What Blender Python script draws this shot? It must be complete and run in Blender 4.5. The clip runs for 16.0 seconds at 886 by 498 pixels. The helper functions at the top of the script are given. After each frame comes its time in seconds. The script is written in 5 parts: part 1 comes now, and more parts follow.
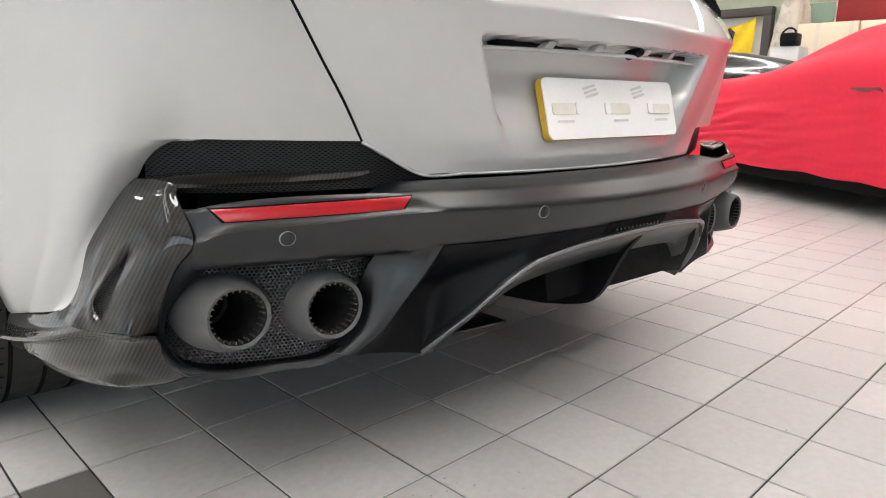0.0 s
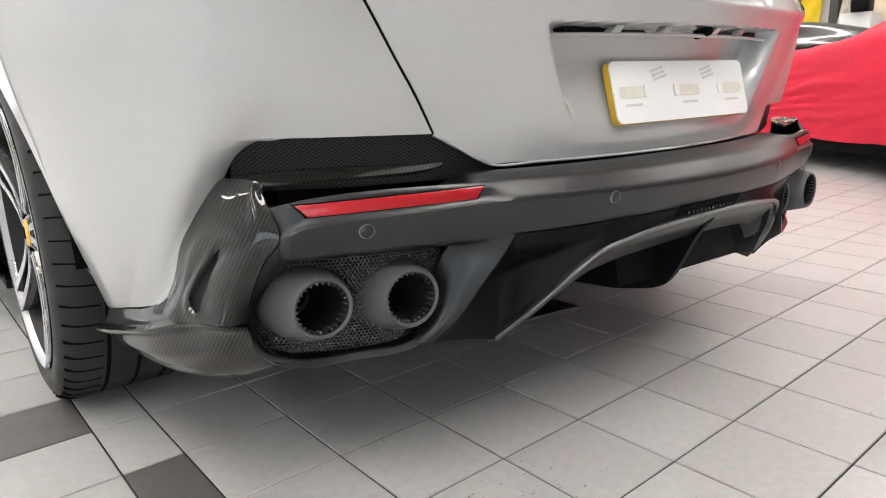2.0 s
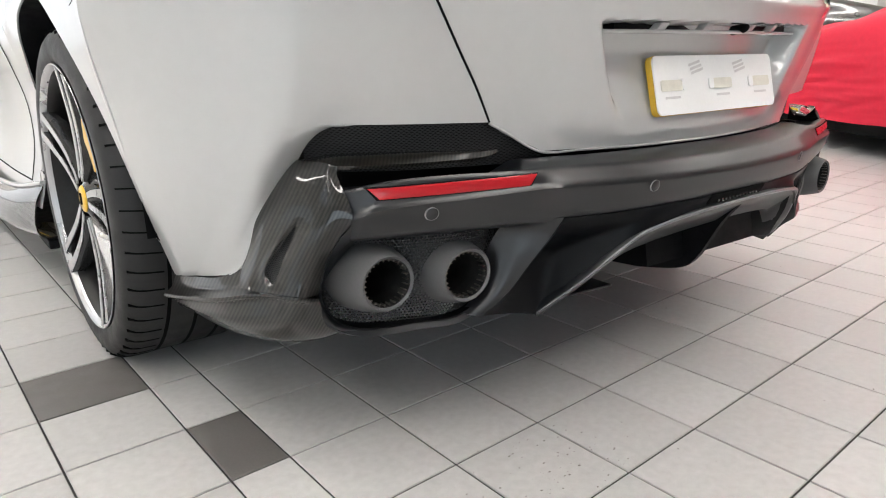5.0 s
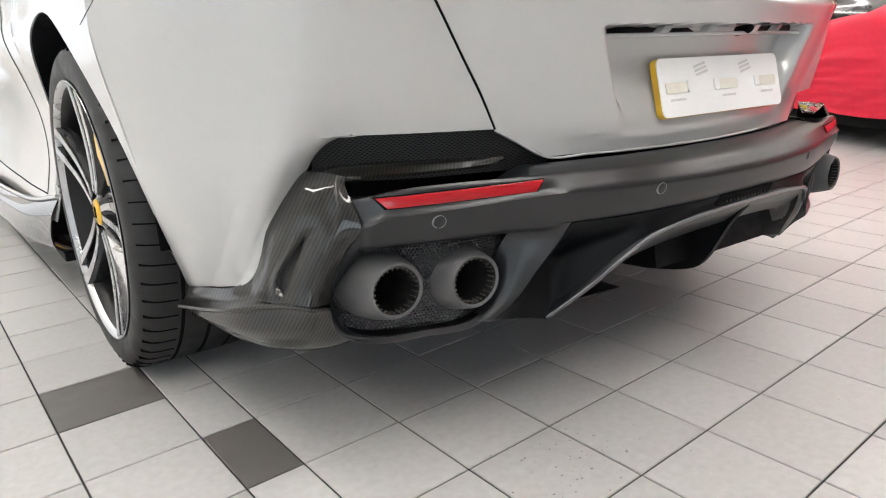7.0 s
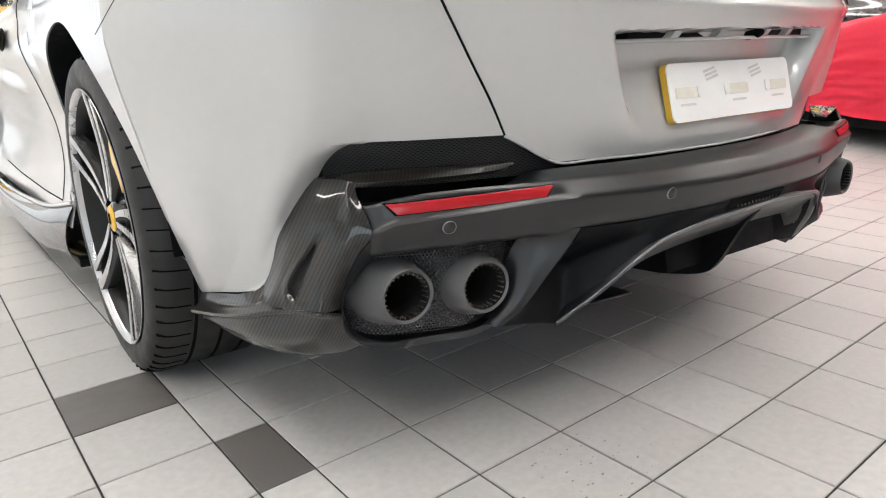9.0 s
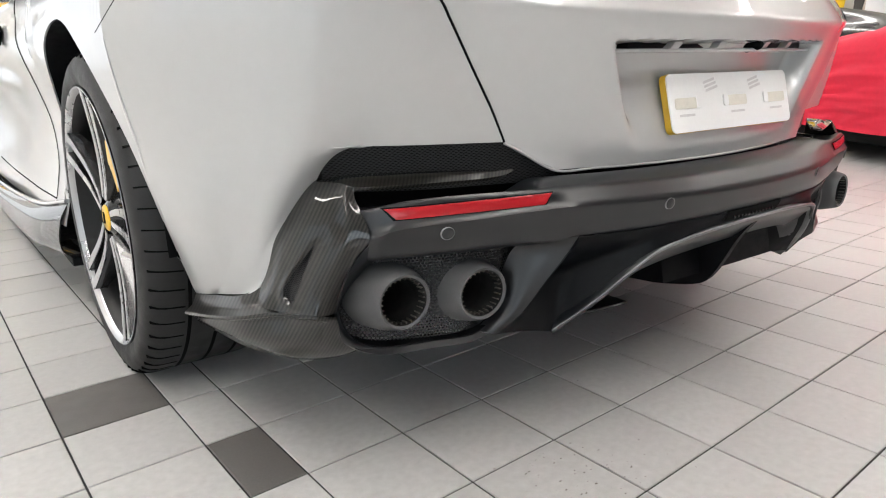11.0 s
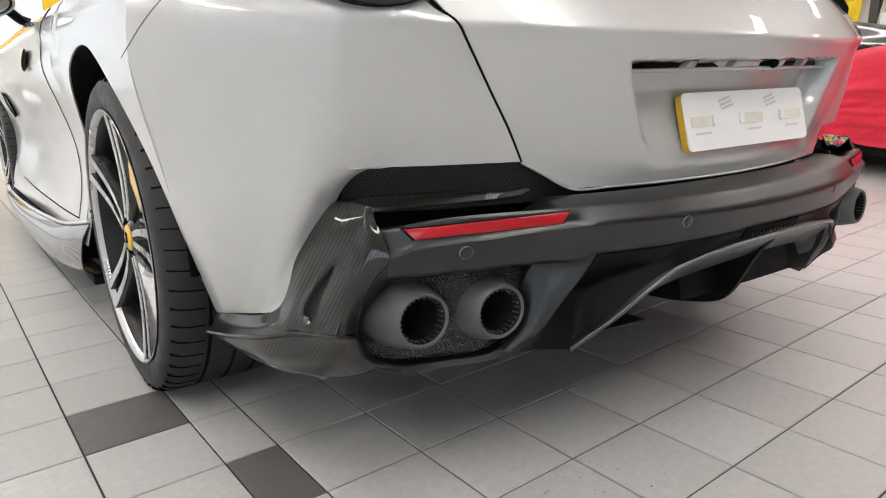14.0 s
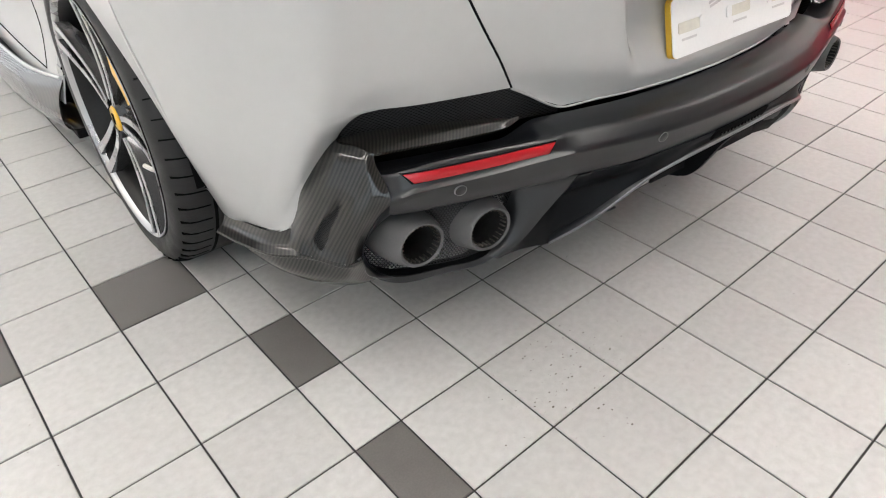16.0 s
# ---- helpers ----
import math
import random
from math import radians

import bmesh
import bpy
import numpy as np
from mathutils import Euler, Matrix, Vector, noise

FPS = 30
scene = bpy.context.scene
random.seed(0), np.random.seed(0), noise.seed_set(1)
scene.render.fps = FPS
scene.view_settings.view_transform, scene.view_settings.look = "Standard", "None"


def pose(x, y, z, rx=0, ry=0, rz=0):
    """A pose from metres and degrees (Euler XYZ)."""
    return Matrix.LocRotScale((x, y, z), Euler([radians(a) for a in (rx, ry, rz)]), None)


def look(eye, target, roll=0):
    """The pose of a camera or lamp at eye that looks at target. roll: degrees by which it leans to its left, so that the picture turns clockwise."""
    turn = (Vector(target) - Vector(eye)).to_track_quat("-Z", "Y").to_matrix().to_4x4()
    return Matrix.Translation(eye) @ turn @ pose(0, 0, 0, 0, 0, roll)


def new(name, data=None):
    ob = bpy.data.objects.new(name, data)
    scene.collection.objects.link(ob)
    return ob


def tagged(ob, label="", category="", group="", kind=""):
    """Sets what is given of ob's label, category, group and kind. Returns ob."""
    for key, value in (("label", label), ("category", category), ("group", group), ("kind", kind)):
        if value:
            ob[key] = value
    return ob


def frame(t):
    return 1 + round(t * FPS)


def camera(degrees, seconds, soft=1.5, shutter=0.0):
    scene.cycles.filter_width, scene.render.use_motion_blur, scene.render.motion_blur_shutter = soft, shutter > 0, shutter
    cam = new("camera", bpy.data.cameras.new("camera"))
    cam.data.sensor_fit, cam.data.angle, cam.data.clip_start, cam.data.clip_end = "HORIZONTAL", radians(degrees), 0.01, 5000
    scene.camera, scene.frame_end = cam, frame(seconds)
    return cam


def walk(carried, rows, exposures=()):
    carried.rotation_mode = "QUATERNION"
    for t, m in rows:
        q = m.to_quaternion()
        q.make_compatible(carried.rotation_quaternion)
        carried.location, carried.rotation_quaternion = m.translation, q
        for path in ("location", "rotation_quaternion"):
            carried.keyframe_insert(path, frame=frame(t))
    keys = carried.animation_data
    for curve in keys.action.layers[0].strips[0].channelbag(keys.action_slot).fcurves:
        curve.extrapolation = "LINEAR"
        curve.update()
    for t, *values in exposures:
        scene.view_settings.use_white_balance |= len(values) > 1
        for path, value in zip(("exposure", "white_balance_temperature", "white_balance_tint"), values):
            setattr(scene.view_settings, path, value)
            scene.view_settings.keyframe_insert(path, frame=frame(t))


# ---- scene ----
cam = camera(66.8, 16.0, soft=1.1)
PATH = [
    (0, (-0.194, -1.135, 0.615), (1.175, 0.255, 0.173), 0.8),
    (0.5, (-0.183, -1.165, 0.611), (1.245, 0.155, 0.143), -0.6),
    (1, (-0.188, -1.163, 0.615), (1.226, 0.173, 0.15), -0.6),
    (1.5, (-0.206, -1.154, 0.618), (1.138, 0.256, 0.164), -1.3),
    (2, (-0.225, -1.132, 0.622), (1.014, 0.364, 0.145), -1.9),
    (2.5, (-0.268, -1.14, 0.663), (0.921, 0.375, 0.121), -1.5),
    (3, (-0.311, -1.145, 0.671), (0.97, 0.282, 0.102), -3.5),
    (3.5, (-0.327, -1.147, 0.671), (0.942, 0.271, 0.056), -1.1),
    (4, (-0.326, -1.136, 0.667), (0.917, 0.3, 0.041), 0.1),
    (4.5, (-0.341, -1.124, 0.667), (0.897, 0.328, 0.068), 0.2),
    (7, (-0.34, -1.134, 0.678), (0.869, 0.352, 0.103), -1.6),
    (7.5, (-0.343, -1.132, 0.677), (0.861, 0.358, 0.102), -1.4),
    (8, (-0.34, -1.136, 0.677), (0.858, 0.36, 0.106), -1.5),
    (8.5, (-0.339, -1.138, 0.68), (0.853, 0.365, 0.113), -2.0),
    (9, (-0.342, -1.138, 0.681), (0.844, 0.37, 0.12), -2.0),
    (11.5, (-0.347, -1.127, 0.681), (0.855, 0.377, 0.139), -0.4),
    (12, (-0.355, -1.123, 0.681), (0.833, 0.396, 0.151), -0.2),
    (12.5, (-0.359, -1.121, 0.683), (0.823, 0.406, 0.16), -0.4),
    (13, (-0.37, -1.113, 0.682), (0.798, 0.425, 0.165), -0.4),
    (13.5, (-0.361, -1.12, 0.683), (0.825, 0.405, 0.169), -0.5),
    (14, (-0.355, -1.132, 0.688), (0.827, 0.402, 0.188), -1.3),
    (14.5, (-0.352, -1.132, 0.69), (0.802, 0.425, 0.197), -1.7),
    (15, (-0.314, -1.122, 0.7), (0.83, 0.4, 0.091), -2.6),
    (15.5, (-0.292, -1.074, 0.829), (0.752, 0.375, -0.069), -2.4),
    (16, (-0.366, -1.083, 0.998), (0.675, 0.147, -0.187), -1.3),
]
walk(cam, [(t, look(eye, target, roll)) for t, eye, target, roll in PATH], [(0, 0), (4, -0.04), (9, -0.06), (11.5, -0.1), (13, -0.2), (14.5, -0.3), (15.5, -0.1), (16, -0.1)])

# ---- world and lights ----
world = bpy.data.worlds.new("world")
scene.world = world
world.use_nodes = True
wn = world.node_tree.nodes
sky = wn.new("ShaderNodeTexSky")
sky.sky_type, sky.sun_disc, sky.sun_elevation, sky.sun_rotation = "NISHITA", False, radians(40), radians(250)
world.node_tree.links.new(sky.outputs[0], wn["Background"].inputs[0])
wn["Background"].inputs[1].default_value = 0.10


def area(name, m, sx, sy, power, colour=(1, 1, 1)):
    d = bpy.data.lights.new(name, "AREA")
    d.shape, d.size, d.size_y, d.energy, d.color = "RECTANGLE", sx, sy, power, colour
    ob = new(name, d)
    ob.matrix_world = m
    return ob


# ---- materials ----
def mat(name, base, rough=0.5, metal=0.0, vary=0.0, scale=8.0, bump=0.0, bscale=200.0, coat=0.0, stain=0.0, spec=0.5, emit=0.0):
    m = bpy.data.materials.new(name)
    m.use_nodes = True
    nt = m.node_tree
    b = nt.nodes["Principled BSDF"]
    b.inputs["Base Color"].default_value = (*base, 1)
    b.inputs["Roughness"].default_value, b.inputs["Metallic"].default_value = rough, metal
    b.inputs["Coat Weight"].default_value, b.inputs["Coat Roughness"].default_value = coat, 0.03
    b.inputs["Specular IOR Level"].default_value = spec
    geo = nt.nodes.new("ShaderNodeNewGeometry")
    if vary or stain:
        big, fine = nt.nodes.new("ShaderNodeTexNoise"), nt.nodes.new("ShaderNodeTexNoise")
        big.inputs["Scale"].default_value, fine.inputs["Scale"].default_value = scale, scale * 14
        big.inputs["Detail"].default_value, fine.inputs["Detail"].default_value = 5, 3
        for n in (big, fine):
            nt.links.new(geo.outputs["Position"], n.inputs["Vector"])
        mix = nt.nodes.new("ShaderNodeMath")
        mix.operation = "ADD"
        nt.links.new(big.outputs[0], mix.inputs[0])
        nt.links.new(fine.outputs[0], mix.inputs[1])
        ramp = nt.nodes.new("ShaderNodeMapRange")
        ramp.inputs[1].default_value, ramp.inputs[2].default_value = 0.7, 1.3
        ramp.inputs[3].default_value, ramp.inputs[4].default_value = 1 - vary, 1 + vary
        nt.links.new(mix.outputs[0], ramp.inputs[0])
        mul = nt.nodes.new("ShaderNodeVectorMath")
        mul.operation = "SCALE"
        mul.inputs[0].default_value = base
        nt.links.new(ramp.outputs[0], mul.inputs["Scale"])
        nt.links.new(mul.outputs[0], b.inputs["Base Color"])
        rr = nt.nodes.new("ShaderNodeMapRange")
        rr.inputs[1].default_value, rr.inputs[2].default_value = 0.3, 0.7
        rr.inputs[3].default_value, rr.inputs[4].default_value = max(rough - 0.5 * vary - stain, 0.02), min(rough + 0.5 * vary + stain, 1)
        nt.links.new(big.outputs[0], rr.inputs[0])
        nt.links.new(rr.outputs[0], b.inputs["Roughness"])
    if bump:
        t, k = nt.nodes.new("ShaderNodeTexNoise"), nt.nodes.new("ShaderNodeBump")
        t.inputs["Scale"].default_value = bscale
        k.inputs["Strength"].default_value, k.inputs["Distance"].default_value = bump, 0.002
        nt.links.new(geo.outputs["Position"], t.inputs["Vector"])
        nt.links.new(t.outputs[0], k.inputs["Height"])
        nt.links.new(k.outputs[0], b.inputs["Normal"])
    if emit:
        b.inputs["Emission Color"].default_value, b.inputs["Emission Strength"].default_value = (*base, 1), emit
    return m


def holes(name, pitch, plate, hole, size, rough=0.45, plane="xz", diamond=False):
    """Perforated sheet: staggered dark holes in a plate, at real size."""
    m = mat(name, plate, rough)
    nt = m.node_tree
    b = nt.nodes["Principled BSDF"]

    def op(kind, a, c=0.0):
        n = nt.nodes.new("ShaderNodeMath")
        n.operation = kind
        for i, v in enumerate((a, c)):
            if isinstance(v, (int, float)):
                n.inputs[i].default_value = v
            else:
                nt.links.new(v, n.inputs[i])
        return n.outputs[0]
    geo, sep = nt.nodes.new("ShaderNodeNewGeometry"), nt.nodes.new("ShaderNodeSeparateXYZ")
    nt.links.new(geo.outputs["Position"], sep.inputs[0])
    x, z = sep.outputs[plane.upper()[0] == "X" and 0 or 1], sep.outputs["Z"]
    a = op("DIVIDE", x, pitch)
    c = op("DIVIDE", z, pitch * 0.866)
    odd = op("MODULO", op("FLOOR", c), 2.0)
    a = op("ADD", a, op("MULTIPLY", op("ABSOLUTE", odd), 0.5))
    fa, fc = op("SUBTRACT", op("FRACT", a), 0.5), op("SUBTRACT", op("FRACT", c), 0.5)
    if diamond:
        d = op("ADD", op("ABSOLUTE", fa), op("ABSOLUTE", fc))
    else:
        d = op("SQRT", op("ADD", op("MULTIPLY", fa, fa), op("MULTIPLY", fc, fc)))
    inside = op("LESS_THAN", d, size)
    mix = nt.nodes.new("ShaderNodeMix")
    mix.data_type = "RGBA"
    mix.inputs[6].default_value, mix.inputs[7].default_value = (*plate, 1), (*hole, 1)
    nt.links.new(inside, mix.inputs[0])
    nt.links.new(mix.outputs[2], b.inputs["Base Color"])
    nt.links.new(op("ADD", op("MULTIPLY", inside, 0.5), rough), b.inputs["Roughness"])
    k = nt.nodes.new("ShaderNodeBump")
    k.inputs["Strength"].default_value, k.inputs["Distance"].default_value, k.invert = 1.0, 0.003, True
    nt.links.new(inside, k.inputs["Height"])
    nt.links.new(k.outputs[0], b.inputs["Normal"])
    return m


def carbon_fibre():
    """Twill weave under clear lacquer: fine slanting bands of alternate gloss."""
    m = mat("carbon_fibre", (0.03, 0.03, 0.03), 0.4, 0.0, coat=1.0, spec=0.16)
    nt = m.node_tree
    b = nt.nodes["Principled BSDF"]
    b.inputs["Coat IOR"].default_value, b.inputs["Coat Roughness"].default_value = 1.5, 0.015
    geo, mp = nt.nodes.new("ShaderNodeNewGeometry"), nt.nodes.new("ShaderNodeMapping")
    mp.inputs["Rotation"].default_value = (radians(20), radians(-38), radians(15))
    nt.links.new(geo.outputs["Position"], mp.inputs[0])
    w, w2 = nt.nodes.new("ShaderNodeTexWave"), nt.nodes.new("ShaderNodeTexWave")
    for n, s, axis in ((w, 62, "X"), (w2, 190, "Z")):
        n.wave_type, n.bands_direction = "BANDS", axis
        n.inputs["Scale"].default_value, n.inputs["Distortion"].default_value = s, 0.25
        nt.links.new(mp.outputs[0], n.inputs[0])
    r = nt.nodes.new("ShaderNodeValToRGB")
    r.color_ramp.elements[0].position, r.color_ramp.elements[0].color = 0.30, (0.0045, 0.0043, 0.004, 1)
    r.color_ramp.elements[1].position, r.color_ramp.elements[1].color = 0.66, (0.026, 0.0235, 0.020, 1)
    nt.links.new(w.outputs[0], r.inputs[0])
    mul = nt.nodes.new("ShaderNodeMix")
    mul.data_type, mul.blend_type = "RGBA", "MULTIPLY"
    mul.inputs[0].default_value = 0.35
    nt.links.new(r.outputs[0], mul.inputs[6])
    nt.links.new(w2.outputs[1], mul.inputs[7])
    nt.links.new(mul.outputs[2], b.inputs["Base Color"])
    return m


SILVER = mat("silver_paint", (0.53, 0.533, 0.53), 0.36, 0.3, vary=0.015, scale=3, coat=1.0)
nt = SILVER.node_tree
flake, fb = nt.nodes.new("ShaderNodeTexNoise"), nt.nodes.new("ShaderNodeBump")
flake.inputs["Scale"].default_value = 1800
fb.inputs["Strength"].default_value, fb.inputs["Distance"].default_value = 0.06, 0.001
nt.links.new(flake.outputs[0], fb.inputs["Height"])
nt.links.new(fb.outputs[0], nt.nodes["Principled BSDF"].inputs["Normal"])
SATIN = mat("satin_black_plastic", (0.0042, 0.0050, 0.0068), 0.32, 0.0, spec=0.68)
# the bumper's satin plastic again, darkened for the shade in the centre panel
SHADESATIN = mat("shaded_satin_plastic", (0.0028, 0.0032, 0.0042), 0.40, spec=0.15)
DULL = mat("dull_black_plastic", (0.004, 0.004, 0.0046), 0.5, vary=0.2, scale=40, bump=0.05, bscale=700, spec=0.12)
DARK = mat("black_void", (0.004, 0.004, 0.004), 0.9, spec=0.1)
CARBON = carbon_fibre()
MESH = mat("perforated_black_sheet", (0.030, 0.030, 0.031), 0.45, 0.3, vary=0.1, scale=60)
NET = holes("black_wire_net", 0.0031, (0.017, 0.017, 0.018), (0.002, 0.002, 0.002), 0.40, diamond=True)
TIP = mat("grey_ceramic_coat", (0.11, 0.11, 0.111), 0.55, 0.25, vary=0.06, scale=20, bump=0.05, bscale=1500)
TOOTH = mat("dull_steel", (0.16, 0.145, 0.13), 0.4, 0.8, vary=0.2, scale=40)
TIPIN = mat("sooty_steel", (0.006, 0.006, 0.006), 0.7, 0.2, vary=0.4, scale=30)
STEEL = mat("brushed_steel", (0.6, 0.58, 0.55), 0.3, 1.0, vary=0.1, scale=40)
RED = mat("red_lens", (0.40, 0.009, 0.015), 0.25, coat=0.4, spec=0.5)
RUBBER = mat("tyre_rubber", (0.012, 0.0117, 0.0117), 0.58, vary=0.18, scale=25, bump=0.15, bscale=600)
RIMDARK = mat("anthracite_rim", (0.036, 0.034, 0.034), 0.22, 0.6, vary=0.08, scale=12, coat=0.8)
BARREL = mat("dark_rim_barrel", (0.016, 0.015, 0.015), 0.4, 0.3, vary=0.1, scale=12, spec=0.3)
RIMCUT = mat("diamond_cut_rim", (0.46, 0.46, 0.47), 0.28, 0.85, vary=0.05, scale=20, coat=0.5)
YELLOW = mat("yellow_enamel", (0.80, 0.46, 0.02), 0.35, vary=0.06, scale=30, coat=0.5)
PLATE = mat("white_film", (0.90, 0.895, 0.885), 0.35, vary=0.02, scale=14)
PLATEY = mat("yellow_plate_edge", (0.62, 0.38, 0.03), 0.4, vary=0.08, scale=20)
PAD = mat("cream_tape", (0.76, 0.73, 0.65), 0.6, vary=0.08, scale=60)
FAINT = mat("faint_print", (0.68, 0.66, 0.66), 0.5, vary=0.1, scale=90)
GLASS = mat("dark_glass", (0.02, 0.022, 0.024), 0.04, coat=1.0, spec=0.8)
MIRROR = mat("mirror_glass", (0.85, 0.88, 0.88), 0.02, 1.0)
CLOTH = mat("red_stretch_cloth", (0.66, 0.004, 0.035), 0.75, vary=0.06, scale=2.5, bump=0.25, bscale=500)
CLOTH.node_tree.nodes["Principled BSDF"].inputs["Sheen Weight"].default_value = 0.15
CLOTH.node_tree.nodes["Principled BSDF"].inputs["Sheen Tint"].default_value = (1, 0.3, 0.4, 1)
BLACKPAINT = mat("black_car_paint", (0.012, 0.012, 0.013), 0.3, coat=0.6, vary=0.1, scale=5)
WALLP = mat("white_wall_paint", (0.78, 0.77, 0.74), 0.7, vary=0.05, scale=1.2, bump=0.08, bscale=120)
SOUTHP = mat("dull_grey_wall_paint", (0.24, 0.215, 0.21), 0.6, vary=0.08, scale=1.2)
CEILP = mat("white_ceiling", (0.80, 0.80, 0.78), 0.8, vary=0.04, scale=1.0)
REDWALL = mat("dark_red_panel", (0.32, 0.02, 0.02), 0.5, vary=0.1, scale=3)
BOXCARD = mat("pale_cardboard", (0.80, 0.69, 0.52), 0.75, vary=0.08, scale=5, bump=0.1, bscale=60)
TAPE = mat("clear_tape", (0.75, 0.68, 0.55), 0.25)
YPANEL = mat("yellow_wall_panel", (0.88, 0.50, 0.01), 0.5, vary=0.04, scale=2)
FLAG = mat("yellow_flag_cloth", (0.80, 0.55, 0.02), 0.8, vary=0.1, scale=12)
TILE = mat("grey_floor_tile", (0.52, 0.511, 0.503), 0.42, vary=0.11, scale=60, bump=0.08, bscale=500, stain=0.08)
TILEDARK = mat("charcoal_floor_tile", (0.135, 0.127, 0.12), 0.42, vary=0.10, scale=20, bump=0.05, bscale=350, stain=0.08)
GROUT = mat("dark_grout", (0.030, 0.029, 0.028), 0.85, vary=0.35, scale=30, bump=0.3, bscale=300)
LAMP = mat("lamp_diffuser", (1, 0.965, 0.925), 0.5, emit=20.0)
FRAMEM = mat("white_aluminium", (0.7, 0.7, 0.7), 0.4, 0.1, vary=0.04, scale=4)
for tile_m in (TILE, TILEDARK):
    nt = tile_m.node_tree
    info, rng = nt.nodes.new("ShaderNodeObjectInfo"), nt.nodes.new("ShaderNodeMapRange")
    rng.inputs[3].default_value, rng.inputs[4].default_value = 0.92, 1.06
    nt.links.new(info.outputs["Random"], rng.inputs[0])
    b = nt.nodes["Principled BSDF"]
    old = b.inputs["Base Color"].links[0].from_socket
    sc = nt.nodes.new("ShaderNodeVectorMath")
    sc.operation = "SCALE"
    nt.links.new(old, sc.inputs[0])
    nt.links.new(rng.outputs[0], sc.inputs["Scale"])
    nt.links.new(sc.outputs[0], b.inputs["Base Color"])

# ---- shared modelling helpers ----
# The silver car's own axes: u across its tail, v towards its nose, z up.
CAR_X, CAR_Y = 0.875, -0.441
AU, AV = (math.cos(radians(-3.0)), math.sin(radians(-3.0))), (math.sin(radians(1.2)), math.cos(radians(1.2)))


def W(p):
    u, v, z = p
    return Vector((CAR_X + u * AU[0] + v * AV[0], CAR_Y + u * AU[1] + v * AV[1], z))


def same(p):
    return Vector(p)


def part(name, bm, material, parent=None, label="", smooth=35, place=None):
    """Links a bmesh as one mesh object, under a thing or a part."""
    if place:
        for v in bm.verts:
            v.co = place(v.co)
    bmesh.ops.recalc_face_normals(bm, faces=bm.faces)
    me = bpy.data.meshes.new(name)
    if smooth:
        for f in bm.faces:
            f.smooth = True
        for e in bm.edges:
            if len(e.link_faces) == 2 and e.calc_face_angle(0) > radians(smooth):
                e.smooth = False
    bm.to_mesh(me)
    bm.free()
    for m in material if isinstance(material, (list, tuple)) else (material,):
        me.materials.append(m)
    ob = new(name, me)
    if parent:
        ob.parent = parent
        ob.matrix_parent_inverse = parent.matrix_basis.inverted()
    if label:
        tagged(ob, label)
    return ob


def thing(name, at, label, category, group="", kind=""):
    ob = new(name)
    ob.location, ob.empty_display_size = at, 0.1
    return tagged(ob, label, category, group, kind)


def spline(pts, n):
    """n points along a Catmull-Rom curve through pts, spaced by chord length."""
    p = np.array(pts, float)
    if len(p) == 2:
        return [p[0] + (p[1] - p[0]) * t for t in np.linspace(0, 1, n)]
    d = np.r_[0, np.cumsum(np.linalg.norm(np.diff(p, axis=0), axis=1) ** 0.7 + 1e-9)]
    out = []
    for t in np.linspace(0, d[-1], n):
        i = min(max(int(np.searchsorted(d, t, "right")) - 1, 0), len(p) - 2)
        h = d[i + 1] - d[i]
        s = (t - d[i]) / h

        def slope(k):
            if k == 0:
                return (p[1] - p[0]) / (d[1] - d[0])
            if k == len(p) - 1:
                return (p[-1] - p[-2]) / (d[-1] - d[-2])
            a, b2 = (p[k] - p[k - 1]) / (d[k] - d[k - 1]), (p[k + 1] - p[k]) / (d[k + 1] - d[k])
            return (a * (d[k + 1] - d[k]) + b2 * (d[k] - d[k - 1])) / (d[k + 1] - d[k - 1])
        m0, m1 = slope(i) * h, slope(i + 1) * h
        out.append((2 * s**3 - 3 * s**2 + 1) * p[i] + (s**3 - 2 * s**2 + s) * m0 + (-2 * s**3 + 3 * s**2) * p[i + 1] + (s**3 - s**2) * m1)
    return out


def loft(curves, n, m, straight=False):
    """A grid of n x m points: each curve drawn with m points, and n rows across the curves."""
    rows = [spline(c, m) for c in curves]
    if straight or len(curves) == 2:
        ts = np.linspace(0, len(rows) - 1, n)
        return [[rows[min(int(t), len(rows) - 2)][j] * (1 - (t - min(int(t), len(rows) - 2))) + rows[min(int(t), len(rows) - 2) + 1][j] * (t - min(int(t), len(rows) - 2)) for j in range(m)] for t in ts]
    cols = [spline([r[j] for r in rows], n) for j in range(m)]
    return [[cols[j][i] for j in range(m)] for i in range(n)]


def sheet(grid, bm=None, keep=None, close=False):
    """Faces over a grid of points; keep(i, j) may leave some out."""
    bm = bm or bmesh.new()
    vs = [[bm.verts.new(p) for p in row] for row in grid]
    for i in range(len(vs) - 1):
        m = len(vs[i])
        for j in range(m if close else m - 1):
            if keep is None or keep(i, j):
                try:
                    bm.faces.new((vs[i][j], vs[i][(j + 1) % m], vs[i + 1][(j + 1) % m], vs[i + 1][j]))
                except ValueError:
                    pass
    loose = [v for v in bm.verts if not v.link_faces]
    bmesh.ops.delete(bm, geom=loose, context="VERTS")
    return bm


def thick(bm, d):
    """Gives an open sheet a thickness d, towards the inside (against the normals)."""
    bmesh.ops.remove_doubles(bm, verts=bm.verts, dist=0.0004)
    bmesh.ops.recalc_face_normals(bm, faces=bm.faces)
    bmesh.ops.solidify(bm, geom=bm.faces[:], thickness=d)
    return bm


